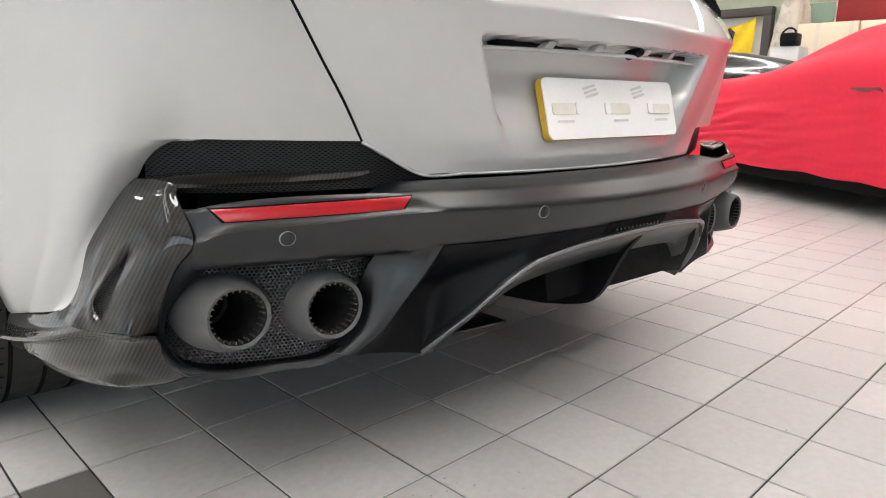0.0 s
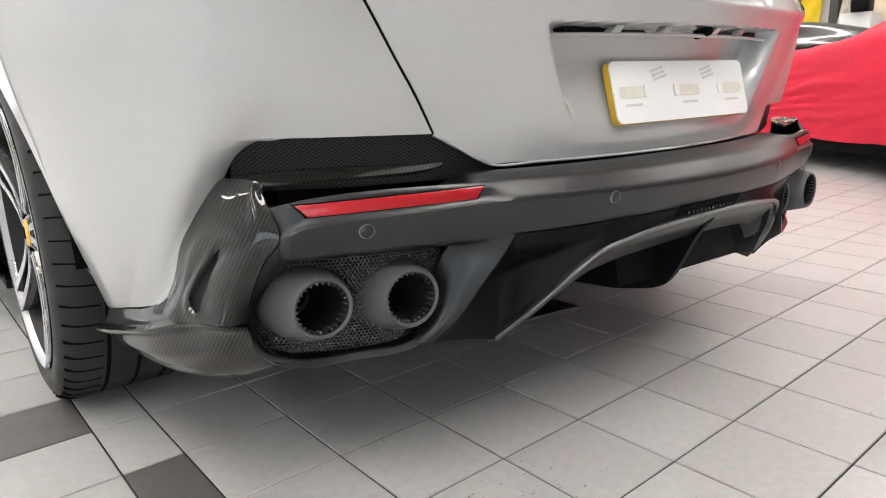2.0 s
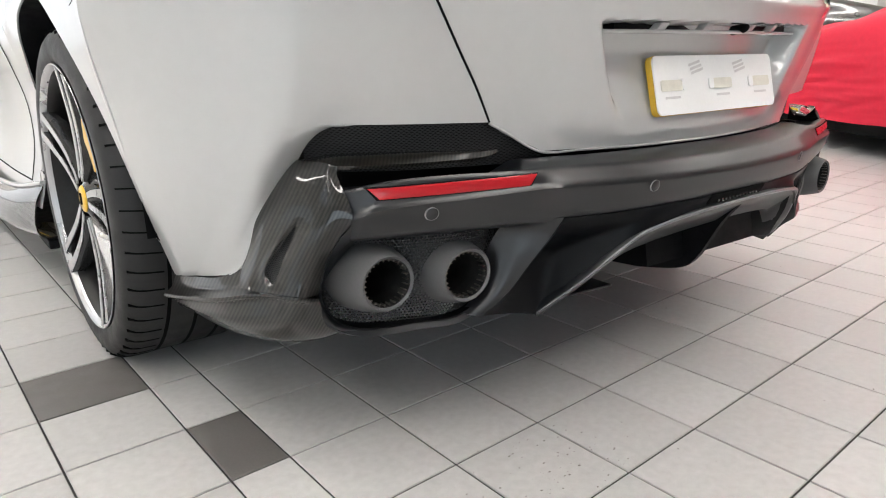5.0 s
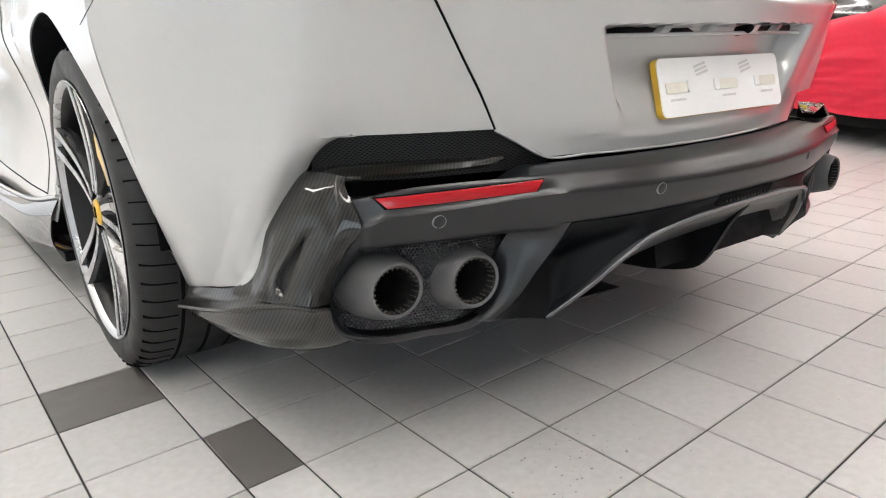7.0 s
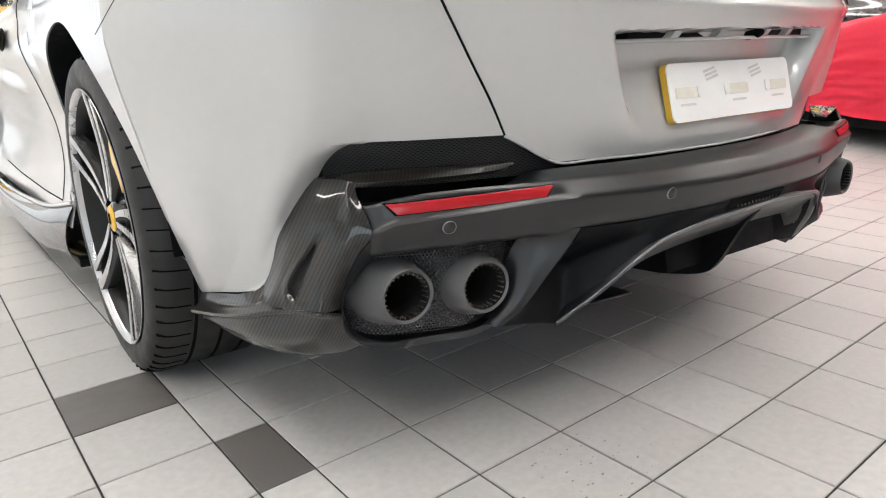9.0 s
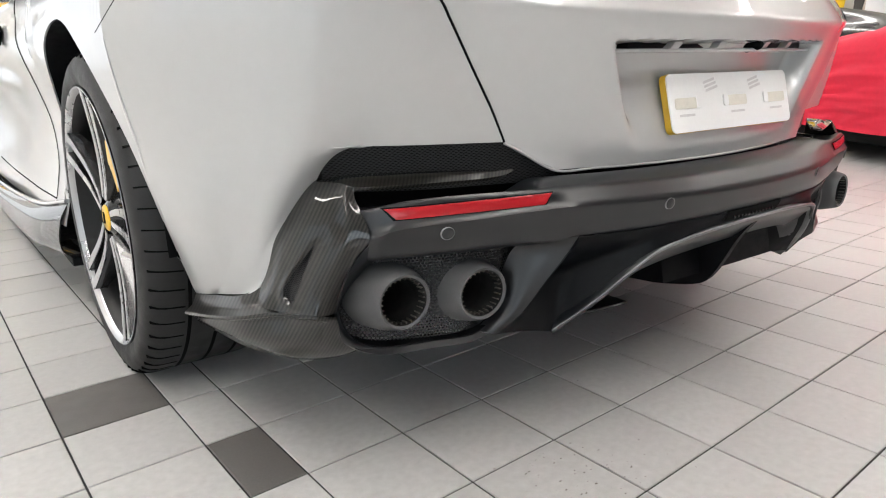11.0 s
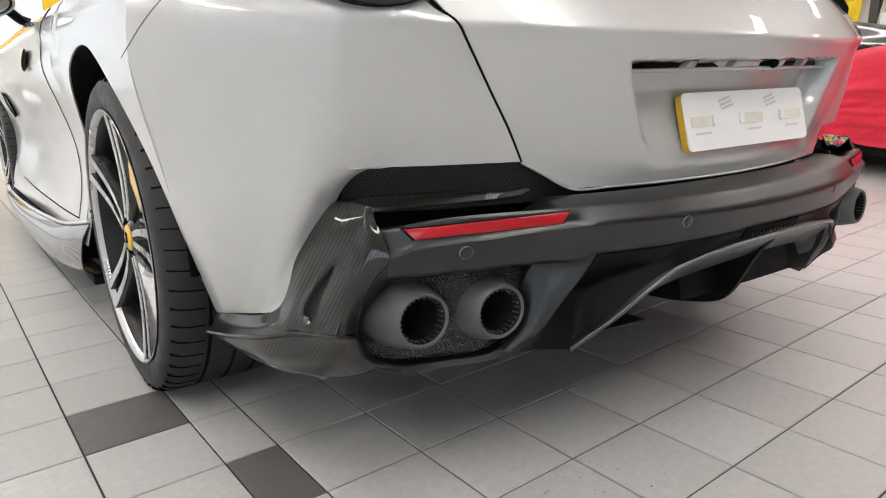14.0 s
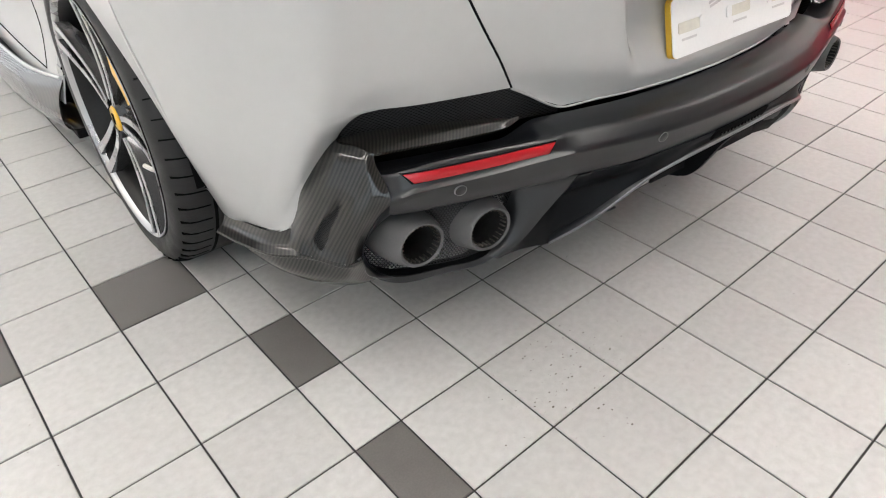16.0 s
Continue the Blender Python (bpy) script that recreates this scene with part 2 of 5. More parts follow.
def flip_to(bm, away):
    """Turns all normals to point away from a place, by the mean face."""
    bm.normal_update()
    s = sum((f.normal.dot(f.calc_center_median() - Vector(away)) for f in bm.faces), 0.0)
    if s < 0:
        bmesh.ops.reverse_faces(bm, faces=bm.faces[:])
    return bm


def box(x0, x1, y0, y1, z0, z1, bevel=0.0, bm=None, seg=2):
    own = bmesh.new()
    bmesh.ops.create_cube(own, size=1)
    for v in own.verts:
        v.co = Vector(((x0 + x1) / 2 + v.co.x * (x1 - x0), (y0 + y1) / 2 + v.co.y * (y1 - y0), (z0 + z1) / 2 + v.co.z * (z1 - z0)))
    if bevel:
        bmesh.ops.bevel(own, geom=own.edges[:], offset=bevel, segments=seg, affect="EDGES", profile=0.5)
    if bm is None:
        return own
    me = bpy.data.meshes.new("tmp")
    own.to_mesh(me)
    own.free()
    bm.from_mesh(me)
    bpy.data.meshes.remove(me)
    return bm


def turned(profile, n=48, bm=None, axis_at=(0, 0, 0), squash=1.0, close=False):
    """A body of revolution round the v axis: profile of (radius, v)."""
    bm = bm or bmesh.new()
    ring = []
    for r, v in profile:
        ring.append([bm.verts.new((axis_at[0] + r * math.cos(2 * math.pi * k / n), axis_at[1] + v, axis_at[2] + squash * r * math.sin(2 * math.pi * k / n))) for k in range(n)])
    pairs = list(zip(ring[:-1], ring[1:])) + ([(ring[-1], ring[0])] if close else [])
    for a, b2 in pairs:
        for k in range(n):
            bm.faces.new((a[k], a[(k + 1) % n], b2[(k + 1) % n], b2[k]))
    return bm


def slab(points, d, bm=None):
    """A flat outline (in any plane, listed in order) given the thickness vector d."""
    bm = bm or bmesh.new()
    a, b2 = [bm.verts.new(Vector(p)) for p in points], [bm.verts.new(Vector(p) + Vector(d)) for p in points]
    bm.faces.new(a)
    bm.faces.new(b2[::-1])
    for k in range(len(a)):
        bm.faces.new((a[k], b2[k], b2[(k + 1) % len(a)], a[(k + 1) % len(a)]))
    return bm


def tube(pts, r, n=10, bm=None):
    """A round bar along points."""
    bm = bm or bmesh.new()
    pts = [Vector(p) for p in pts]
    rings = []
    for i, p in enumerate(pts):
        d = (pts[min(i + 1, len(pts) - 1)] - pts[max(i - 1, 0)]).normalized()
        a = d.cross(Vector((0, 0, 1)) if abs(d.z) < 0.9 else Vector((1, 0, 0))).normalized()
        c = d.cross(a)
        rings.append([bm.verts.new(p + r * (a * math.cos(2 * math.pi * k / n) + c * math.sin(2 * math.pi * k / n))) for k in range(n)])
    for a, b2 in zip(rings[:-1], rings[1:]):
        for k in range(n):
            bm.faces.new((a[k], a[(k + 1) % n], b2[(k + 1) % n], b2[k]))
    bm.faces.new(rings[0][::-1])
    bm.faces.new(rings[-1])
    return bm


def ss(a, b2, x):
    t = min(max((x - a) / (b2 - a), 0), 1)
    return t * t * (3 - 2 * t)

# ---- the room ----
X0, X1, Y0, Y1, H = -7.0, 11.6, -6.5, 8.6, 3.7


def structure(name, bm, material, label, category):
    return tagged(part(name, bm, material, smooth=0), label, category, "", "structure")


ceiling = structure("ceiling", box(X0 - 0.2, X1 + 0.2, Y0 - 0.2, Y1 + 0.2, H, H + 0.15), CEILP, "plain white ceiling of the showroom workshop", "ceiling")


def south_front():
    """South wall with one wide daylight opening."""
    a, b2 = -6.0, -1.4
    bm = box(X0 - 0.2, a, Y0 - 0.2, Y0, 0, H)
    box(b2, X1 + 0.2, Y0 - 0.2, Y0, 0, H, bm=bm)
    box(a, b2, Y0 - 0.2, Y0, 3.1, H, bm=bm)
    box(a, b2, Y0 - 0.2, Y0, 0, 0.5, bm=bm)
    structure("wall_south", bm, SOUTHP, "dull grey painted wall with a wide window opening", "wall")
    win = thing("window_3", ((a + b2) / 2, Y0 - 0.1, 0.5), "wide window in a white aluminium frame", "window", "side windows", "structure")
    fr = bmesh.new()
    for x0, x1, z0, z1 in ((a, a + 0.06, 0.5, 3.1), (b2 - 0.06, b2, 0.5, 3.1), (a + 0.06, b2 - 0.06, 3.04, 3.1), (a + 0.06, b2 - 0.06, 0.5, 0.56), ((a + b2) / 2 - 0.03, (a + b2) / 2 + 0.03, 0.56, 3.04)):
        box(x0, x1, Y0 - 0.13, Y0 - 0.07, z0, z1, bm=fr)
    part("window_frame", fr, FRAMEM, win, smooth=0)
    area("window_daylight", look(((a + b2) / 2, Y0 + 0.02, 1.8), ((a + b2) / 2, 0, 1.0)), b2 - a - 0.1, 2.5, 42, (0.74, 0.90, 1.0))
    structure("backdrop", box(-10, 6, Y0 - 4.1, Y0 - 4, -0.5, 7), mat("overcast_sky", (0.90, 0.96, 1.0), 1.0, emit=1.2), "bright overcast daylight outside the window", "backdrop")


south_front()
structure("wall_east", box(X1, X1 + 0.2, Y0, Y1, 0, H), WALLP, "plain white painted wall behind the covered cars", "wall")


def west_front():
    """West wall with two wide daylight openings."""
    bm = bmesh.new()
    for y0, y1 in ((Y0, -5.6), (-1.2, -0.6), (3.8, Y1)):
        box(X0 - 0.2, X0, y0, y1, 0, H, bm=bm)
    for y0, y1 in ((-5.6, -1.2), (-0.6, 3.8)):
        box(X0 - 0.2, X0, y0, y1, 3.1, H, bm=bm)
        box(X0 - 0.2, X0, y0, y1, 0, 0.5, bm=bm)
    structure("wall_west", bm, WALLP, "white painted wall with two wide window openings", "wall")
    for y0, y1 in ((-5.6, -1.2), (-0.6, 3.8)):
        win = thing("window_2", (X0 - 0.1, (y0 + y1) / 2, 0.5), "wide window in a white aluminium frame", "window", "side windows", "structure")
        fr = bmesh.new()
        for a, b2, z0, z1 in ((y0, y0 + 0.06, 0.5, 3.1), (y1 - 0.06, y1, 0.5, 3.1), (y0 + 0.06, y1 - 0.06, 3.04, 3.1), (y0 + 0.06, y1 - 0.06, 0.5, 0.56), ((y0 + y1) / 2 - 0.03, (y0 + y1) / 2 + 0.03, 0.56, 3.04)):
            box(X0 - 0.13, X0 - 0.07, a, b2, z0, z1, bm=fr)
        part("window_frame", fr, FRAMEM, win, smooth=0)
        area("window_daylight", look((X0 + 0.02, (y0 + y1) / 2, 1.8), (0, (y0 + y1) / 2, 1.0)), y1 - y0 - 0.1, 2.5, 14 if y0 < -2 else 3, (0.82, 0.92, 1.0))
    structure("backdrop", box(X0 - 4.1, X0 - 4, -10, 10, -0.5, 7), mat("overcast_sky_light", (0.92, 0.97, 1.0), 1.0, emit=0.6), "bright overcast daylight outside the windows", "backdrop")


west_front()


def glazed_wall():
    """North front: white piers and lintel round tall panes, daylight behind."""
    bm = bmesh.new()
    edges = [(-7.0, -6.6), (-3.8, -3.5), (-0.62, -0.38), (2.8, 3.1), (6.2, 6.5), (9.2, 9.5), (11.4, 11.6)]
    for a, b2 in edges:
        box(a, b2, Y1, Y1 + 0.2, 0, H, bm=bm)
    for (a, b2), (c, d) in zip(edges[:-1], edges[1:]):
        box(b2, c, Y1, Y1 + 0.2, 3.3, H, bm=bm)
    wall = structure("wall_north", bm, WALLP, "white shopfront wall with tall window openings", "wall")
    for (a, b2), (c, d) in zip(edges[:-1], edges[1:]):
        win = thing("window_1", ((b2 + c) / 2, Y1 + 0.1, 0), "tall shopfront window in a white aluminium frame", "window", "shopfront windows", "structure")
        fr = bmesh.new()
        for x0, x1, z0, z1 in ((b2, b2 + 0.06, 0, 3.3), (c - 0.06, c, 0, 3.3), (b2 + 0.06, c - 0.06, 3.24, 3.3), (b2 + 0.06, c - 0.06, 0, 0.1)):
            box(x0, x1, Y1 + 0.07, Y1 + 0.13, z0, z1, bm=fr)
        part("window_frame", fr, FRAMEM, win, smooth=0)
        area("window_daylight", look(((b2 + c) / 2, Y1 + 0.02, 1.7), ((b2 + c) / 2, 0, 1.2)), c - b2 - 0.1, 3.1, 6, (0.95, 0.98, 1.0))
    out = box(-14, 16, Y1 + 4, Y1 + 4.1, -0.5, 7)
    structure("backdrop", out, mat("overcast_daylight", (0.95, 0.98, 1.0), 1.0, emit=0.75), "bright overcast daylight outside the shopfront", "backdrop")


glazed_wall()


def ceiling_light(x, y, length=3.2, wide=0.34):
    t = thing("ceiling_light", (x, y, H - 0.06), "long white linear ceiling light, switched on", "ceiling light", "ceiling lights")
    part("housing", box(x - wide / 2 - 0.02, x + wide / 2 + 0.02, y - length / 2 - 0.02, y + length / 2 + 0.02, H - 0.06, H, 0.01), FRAMEM, t)
    part("diffuser", box(x - wide / 2, x + wide / 2, y - length / 2, y + length / 2, H - 0.075, H - 0.0605, 0.003), LAMP, t)
    return t


for lx in (-4.6, -1.6, 1.4, 5.4, 9.4):
    for ly in (-2.2, 2.2, 6.2):
        ceiling_light(lx, ly)

for px, pz, ph in ((0.20, 0.7, 1.3), (1.16, 0.6, 2.4)):
    panel = thing("display_stand", (px, Y1 - 1.2, 0), "tall plain yellow free-standing display panel", "display panel", "yellow display panels")
    part("board", box(px - 0.21, px + 0.21, Y1 - 1.22, Y1 - 1.16, 0.12, 0.12 + ph + 0.4, 0.006), YPANEL, panel)
    for fx in (-0.16, 0.16):
        part("foot", box(px + fx - 0.03, px + fx + 0.03, Y1 - 1.4, Y1 - 0.98, 0, 0.12, 0.01), FRAMEM, panel, "white steel foot")

# ---- the silver car ----
car = thing("silver_car", W((0, 2.0, 0)), "parked silver sports car with carbon trim and four exhausts", "car")
HUB_V, HUB_Z, ARCH = 0.849, 0.353, 0.412
FRONT_V = 3.62


def base_v(u):
    """Plan of the rear bumper's face."""
    return spline_y(abs(u), [(0, -0.105), (0.25, -0.089), (0.43, -0.044), (0.62, 0.011), (0.725, 0.052), (0.80, 0.12)]) + (0.012 * min(u / 0.6, 1.2) ** 2 if u > 0 else 0)


def spline_y(x, pts):
    xs, ys = [p[0] for p in pts], [p[1] for p in pts]
    if x <= xs[0]:
        return ys[0]
    for i in range(len(xs) - 1):
        if x <= xs[i + 1]:
            def sl(k):
                if k == 0:
                    return 0.0
                if k == len(xs) - 1:
                    return (ys[k] - ys[k - 1]) / (xs[k] - xs[k - 1])
                return (ys[k + 1] - ys[k - 1]) / (xs[k + 1] - xs[k - 1])
            h = xs[i + 1] - xs[i]
            s = (x - xs[i]) / h
            return (2 * s**3 - 3 * s**2 + 1) * ys[i] + (s**3 - 2 * s**2 + s) * h * sl(i) + (-2 * s**3 + 3 * s**2) * ys[i + 1] + (s**3 - s**2) * h * sl(i + 1)
    return ys[-1]


def mirrored(p):
    return W((-p[0], p[1], p[2]))


SIDES = (("", W), ("", mirrored))


def mirrored_tail(p):
    """Right-hand tail parts follow the bumper's plan, which lies a little further forward there."""
    return W((-p[0], p[1] + 0.012 * min(abs(p[0]) / 0.6, 1.2) ** 2, p[2]))


TAIL = (("", W), ("", mirrored_tail))


def mirrored_corner(p):
    """The right rear corner sweeps forward more quickly towards the wheel arch."""
    u, v = abs(p[0]), p[1]
    return W((-p[0], v + max(0.0, u - 0.60) * 1.1 * max(0.0, 1 - v / 0.45), p[2]))


CORNERS = (("", W), ("", mirrored_corner))

# silver rear quarter: a nearly flat flank, an upright rounded corner and the tail face beside the lid
# each row: edge of the wheel arch, the corner, the far end (carbon trim below, the lid's seam above)
Q_LOW = [
    [(-0.863, 0.432, 0.283), (-0.846, 0.310, 0.308), (-0.834, 0.246, 0.325)],
    [(-0.866, 0.432, 0.292), (-0.845, 0.290, 0.317), (-0.8275, 0.231, 0.335)],
    [(-0.871, 0.433, 0.311), (-0.844, 0.272, 0.330), (-0.820, 0.219, 0.353)],
    [(-0.882, 0.434, 0.350), (-0.839, 0.240, 0.362), (-0.812, 0.208, 0.384)],
    [(-0.901, 0.437, 0.423), (-0.828, 0.197, 0.427), (-0.798, 0.195, 0.430)],
    [(-0.9195, 0.4395, 0.503), (-0.813, 0.161, 0.504), (-0.7452, 0.166, 0.5095)],
    [(-0.9215, 0.44, 0.516), (-0.8095, 0.156, 0.517), (-0.7423, 0.158, 0.5214)],
    [(-0.924, 0.44, 0.53), (-0.807, 0.151, 0.532), (-0.7372, 0.149, 0.5338)],
    [(-0.9258, 0.44, 0.542), (-0.8045, 0.148, 0.5435), (-0.7258, 0.138, 0.5475)],
    [(-0.9272, 0.4405, 0.55), (-0.803, 0.1455, 0.556), (-0.7082, 0.127, 0.5563)],
    [(-0.928, 0.441, 0.554), (-0.802, 0.144, 0.561), (-0.6865, 0.1185, 0.5575)],
]
Q_HIGH = [
    [(-0.928, 0.441, 0.554), (-0.802, 0.144, 0.561), (-0.469, 0.062, 0.551)],
    [(-0.940, 0.440, 0.610), (-0.796, 0.132, 0.606), (-0.501, 0.058, 0.606)],
    [(-0.950, 0.437, 0.670), (-0.792, 0.119, 0.669), (-0.537, 0.056, 0.664)],
    [(-0.955, 0.430, 0.730), (-0.790, 0.106, 0.742), (-0.580, 0.056, 0.735)],
    [(-0.953, 0.430, 0.770), (-0.788, 0.104, 0.776), (-0.598, 0.055, 0.760)],
    [(-0.945, 0.430, 0.812), (-0.786, 0.132, 0.812), (-0.622, 0.086, 0.786)],
    [(-0.905, 0.450, 0.890), (-0.770, 0.208, 0.888), (-0.63, 0.165, 0.870)],
]


def quarter_row(arch, corner, end, stop=None):
    """Flank with a slight bow, rounded corner, then the tail face, as columns that keep their place from row to row."""
    a, c, e = (np.array(p) for p in (arch, corner, end))
    out = np.array((-0.85, -0.5, 0.0))
    r1, r2 = min(0.045, 0.4 * np.linalg.norm(c - a)), min(0.040, 0.55 * np.linalg.norm(e - c))
    p1, p2 = c + (a - c) / np.linalg.norm(a - c) * r1, c + (e - c) / np.linalg.norm(e - c) * r2
    row = [a + (p1 - a) * t + out * 0.016 * math.sin(math.pi * t) * min(1, np.linalg.norm(p1 - a) / 0.25) for t in np.linspace(0, 1, 30)[:-1]]
    row += [p1 * (1 - t) ** 2 + c * 2 * t * (1 - t) + p2 * t * t for t in np.linspace(0, 1, 15)[:-1]]
    bow = 0.005 * min(1, np.linalg.norm(e - p2) / 0.25)

    def tail(t):
        q = p2 + (e - p2) * t
        dip = 0.010 * ss(0, 0.22, t) * math.exp(-((q[0] + 0.715) / 0.050) ** 2 - ((q[2] - 0.545) / 0.050) ** 2) if stop else 0.0
        return q + np.array((0, -1, 0)) * (bow * math.sin(math.pi * t) - dip)
    if stop is None:
        return row + [tail(t) for t in np.linspace(0, 1, 15)], None
    k = min(max((stop - p2[0]) / (e[0] - p2[0]), 0.05), 0.9)
    return row + [tail(t * k) for t in np.linspace(0, 1, 15)], [tail(k + (1 - k) * t) for t in np.linspace(0, 1, 28)]


def quarter():
    cl, ch2 = [spline([r[k] for r in Q_LOW], 61) for k in range(3)], [spline([r[k] for r in Q_HIGH], 49) for k in range(3)]
    low = [quarter_row(*p)[0] for p in zip(*cl)]
    high = [quarter_row(*p, stop=-0.6865 - 0.05 * i / 48) for i, p in enumerate(zip(*ch2))]
    low[-1] = high[0][0]
    bm = sheet(low)
    sheet([h[0] for h in high], bm)
    sheet([h[1] for h in high], bm)
    flip_to(bm, (0, 2, 0.5))
    bmesh.ops.remove_doubles(bm, verts=bm.verts, dist=0.0006)
    return bm


for k, (s, place) in enumerate(CORNERS):
    bm = quarter()
    part("rear_quarter", thick(bm, 0.004), SILVER, car, "silver metallic painted rear quarter panel", 40, place)


# body sides: one surface u(v, z), meshed round the wheel arches
REAR_P = [(0.20, 0.845), (0.283, 0.861), (0.34, 0.878), (0.423, 0.901), (0.554, 0.928), (0.67, 0.950), (0.73, 0.955), (0.80, 0.947)]
DOOR_P = [(0.15, 0.955), (0.25, 0.945), (0.32, 0.925), (0.42, 0.905), (0.52, 0.905), (0.62, 0.925), (0.70, 0.945), (0.745, 0.950), (0.80, 0.940)]
TOP_E = [(0.40, 0.70, 0.955), (1.0, 0.68, 0.995), (1.5, 0.72, 0.965), (2.3, 0.80, 0.935), (3.1, 0.80, 0.905), (3.62, 0.80, 0.880), (4.1, 0.74, 0.830), (4.45, 0.60, 0.810)]


def lin(x, pts, k=1):
    if x <= pts[0][0]:
        return pts[0][k]
    for p, q in zip(pts[:-1], pts[1:]):
        if x <= q[0]:
            return p[k] + (q[k] - p[k]) * (x - p[0]) / (q[0] - p[0])
    return pts[-1][k]


TOP_U, TOP_Z = [(p[0], p[1]) for p in TOP_E], [(p[0], p[2]) for p in TOP_E]


def top_edge(v):
    return spline_y(max(v, 0.401), TOP_U), spline_y(max(v, 0.401), TOP_Z)


def side_u(v, z):
    k = ss(0.5, 1.35, v)
    zz = min(z, 0.80)
    u = spline_y(zz, REAR_P) * (1 - k) + spline_y(zz, DOOR_P) * k
    u += 0.016 * math.exp(-((v - 3.62) / 0.5) ** 2) * ss(0.3, 0.6, z) - 0.020 * math.exp(-((v - 2.3) / 0.6) ** 2) * ss(0.75, 0.5, z)
    u -= 0.30 * max(0, v - 3.9) ** 1.6
    if z > 0.80:
        tu, tz = top_edge(v)
        t = min((z - 0.80) / max(tz - 0.80, 0.01), 1)
        u = tu + (u - tu) * math.sqrt(max(1 - t * t, 0))
    return -u


def low_edge(v):
    return 0.26 - 0.06 * ss(1.3, 2.6, v)


def body_side():
    bm = bmesh.new()

    def put(vz):
        sheet([[(side_u(v, z), v, z) for v, z in row] for row in vz], bm)

    def rise(v, n, z0):
        """Heights from z0 to the top edge, closer together near the top."""
        tz = top_edge(v)[1]
        return [z0 + (tz - z0) * math.sin(math.pi / 2 * t) ** 0.9 for t in np.linspace(0, 1, n)]
    for c, v0, v1 in ((HUB_V, 0.43, 1.30), (FRONT_V, 3.18, 4.06)):
        rows = []
        for a in np.linspace(0, math.pi, 65):
            iv, iz = c + ARCH * math.cos(a), HUB_Z + ARCH * math.sin(a)
            m = max(abs(math.cos(a)), math.sin(a))
            ov = c + ((v1 - c) if math.cos(a) > 0 else (c - v0)) * math.cos(a) / m
            oz = HUB_Z + (top_edge(ov)[1] - HUB_Z) * math.sin(a) / m
            rows.append([(iv + (ov - iv) * t, iz + (oz - iz) * (1 - (1 - t) ** 1.6)) for t in np.linspace(0, 1, 26)])
        put(rows)
        for v2, v3 in ((v0, c - ARCH), (c + ARCH, v1)):
            put([[(v2 + (v3 - v2) * k, low_edge(v2) + (HUB_Z - low_edge(v2)) * t) for t in np.linspace(0, 1, 6)] for k in (0, 1)])
    vs = np.linspace(1.30, 3.18, 60)
    put([list(zip([v] * 40, rise(v, 40, low_edge(v)))) for v in vs])
    vs = np.linspace(4.06, 4.45, 14)
    put([list(zip([v] * 40, rise(v, 40, 0.24))) for v in vs])
    flip_to(bm, (0, 2.2, 0.5))
    return thick(bm, 0.004)


for s, place in SIDES:
    part("body_side", body_side(), SILVER, car, "silver painted body side with door and wheel arches", 40, place)
    # black liner of each arch
    for c in (HUB_V, FRONT_V):
        bm = bmesh.new()
        arc = [(c + (ARCH + 0.004) * math.cos(a), HUB_Z + (ARCH + 0.004) * math.sin(a)) for a in np.linspace(0, math.pi, 40)]
        sheet([[(u, v, z) for v, z in arc] for u in (-0.90, -0.86, -0.62)], bm)
        sheet([[(side_u(v, z) + 0.004, v, z) for v, z in arc], [(-0.90, v, z) for v, z in arc]], bm)
        sheet([[(-0.62, v, z) for v, z in arc], [(-0.62, c, HUB_Z)] * 40], bm)
        bmesh.ops.remove_doubles(bm, verts=bm.verts, dist=0.0004)
        part("arch_liner", bm, DULL, car, "black plastic wheel arch liner", 40, place)

# the lid, with the number plate's recess and the upper deck
LID = [
    [(-0.377, 0.036, 0.500), (-0.2, -0.004, 0.499), (0, -0.018, 0.498), (0.2, -0.004, 0.498), (0.385, 0.03, 0.497)],
    [(-0.469, 0.063, 0.551), (-0.25, -0.008, 0.55), (0, -0.032, 0.55), (0.25, -0.008, 0.55), (0.469, 0.058, 0.549)],
    [(-0.532, 0.057, 0.655), (-0.33, -0.010, 0.652), (0, -0.052, 0.65), (0.33, -0.012, 0.65), (0.532, 0.05, 0.652)],
    [(-0.580, 0.056, 0.735), (-0.36, -0.020, 0.726), (0, -0.068, 0.722), (0.36, -0.022, 0.720), (0.580, 0.05, 0.728)],
    [(-0.596, 0.055, 0.760), (-0.37, -0.024, 0.750), (0, -0.074, 0.742), (0.37, -0.026, 0.742), (0.596, 0.05, 0.750)],
    [(-0.606, 0.065, 0.772), (-0.38, -0.012, 0.764), (0, -0.062, 0.758), (0.38, -0.014, 0.758), (0.606, 0.06, 0.764)],
    [(-0.628, 0.165, 0.868), (-0.42, 0.105, 0.868), (0, 0.070, 0.872), (0.42, 0.105, 0.868), (0.628, 0.16, 0.868)],
    [(-0.61, 0.41, 0.955), (-0.4, 0.41, 0.961), (0, 0.41, 0.966), (0.4, 0.41, 0.961), (0.61, 0.41, 0.955)],
]


def recess(u, z):
    """How deep the plate's recess is pressed in."""
    side = -0.322 + (0.705 - z) * 0.42
    a = ss(side - 0.002, side + 0.034, u) * (1 - ss(-side - 0.01, -side + 0.03, u))
    return a * (0.058 * ss(0.515, 0.66, z)) * (1 - ss(0.7005, 0.7045, z))


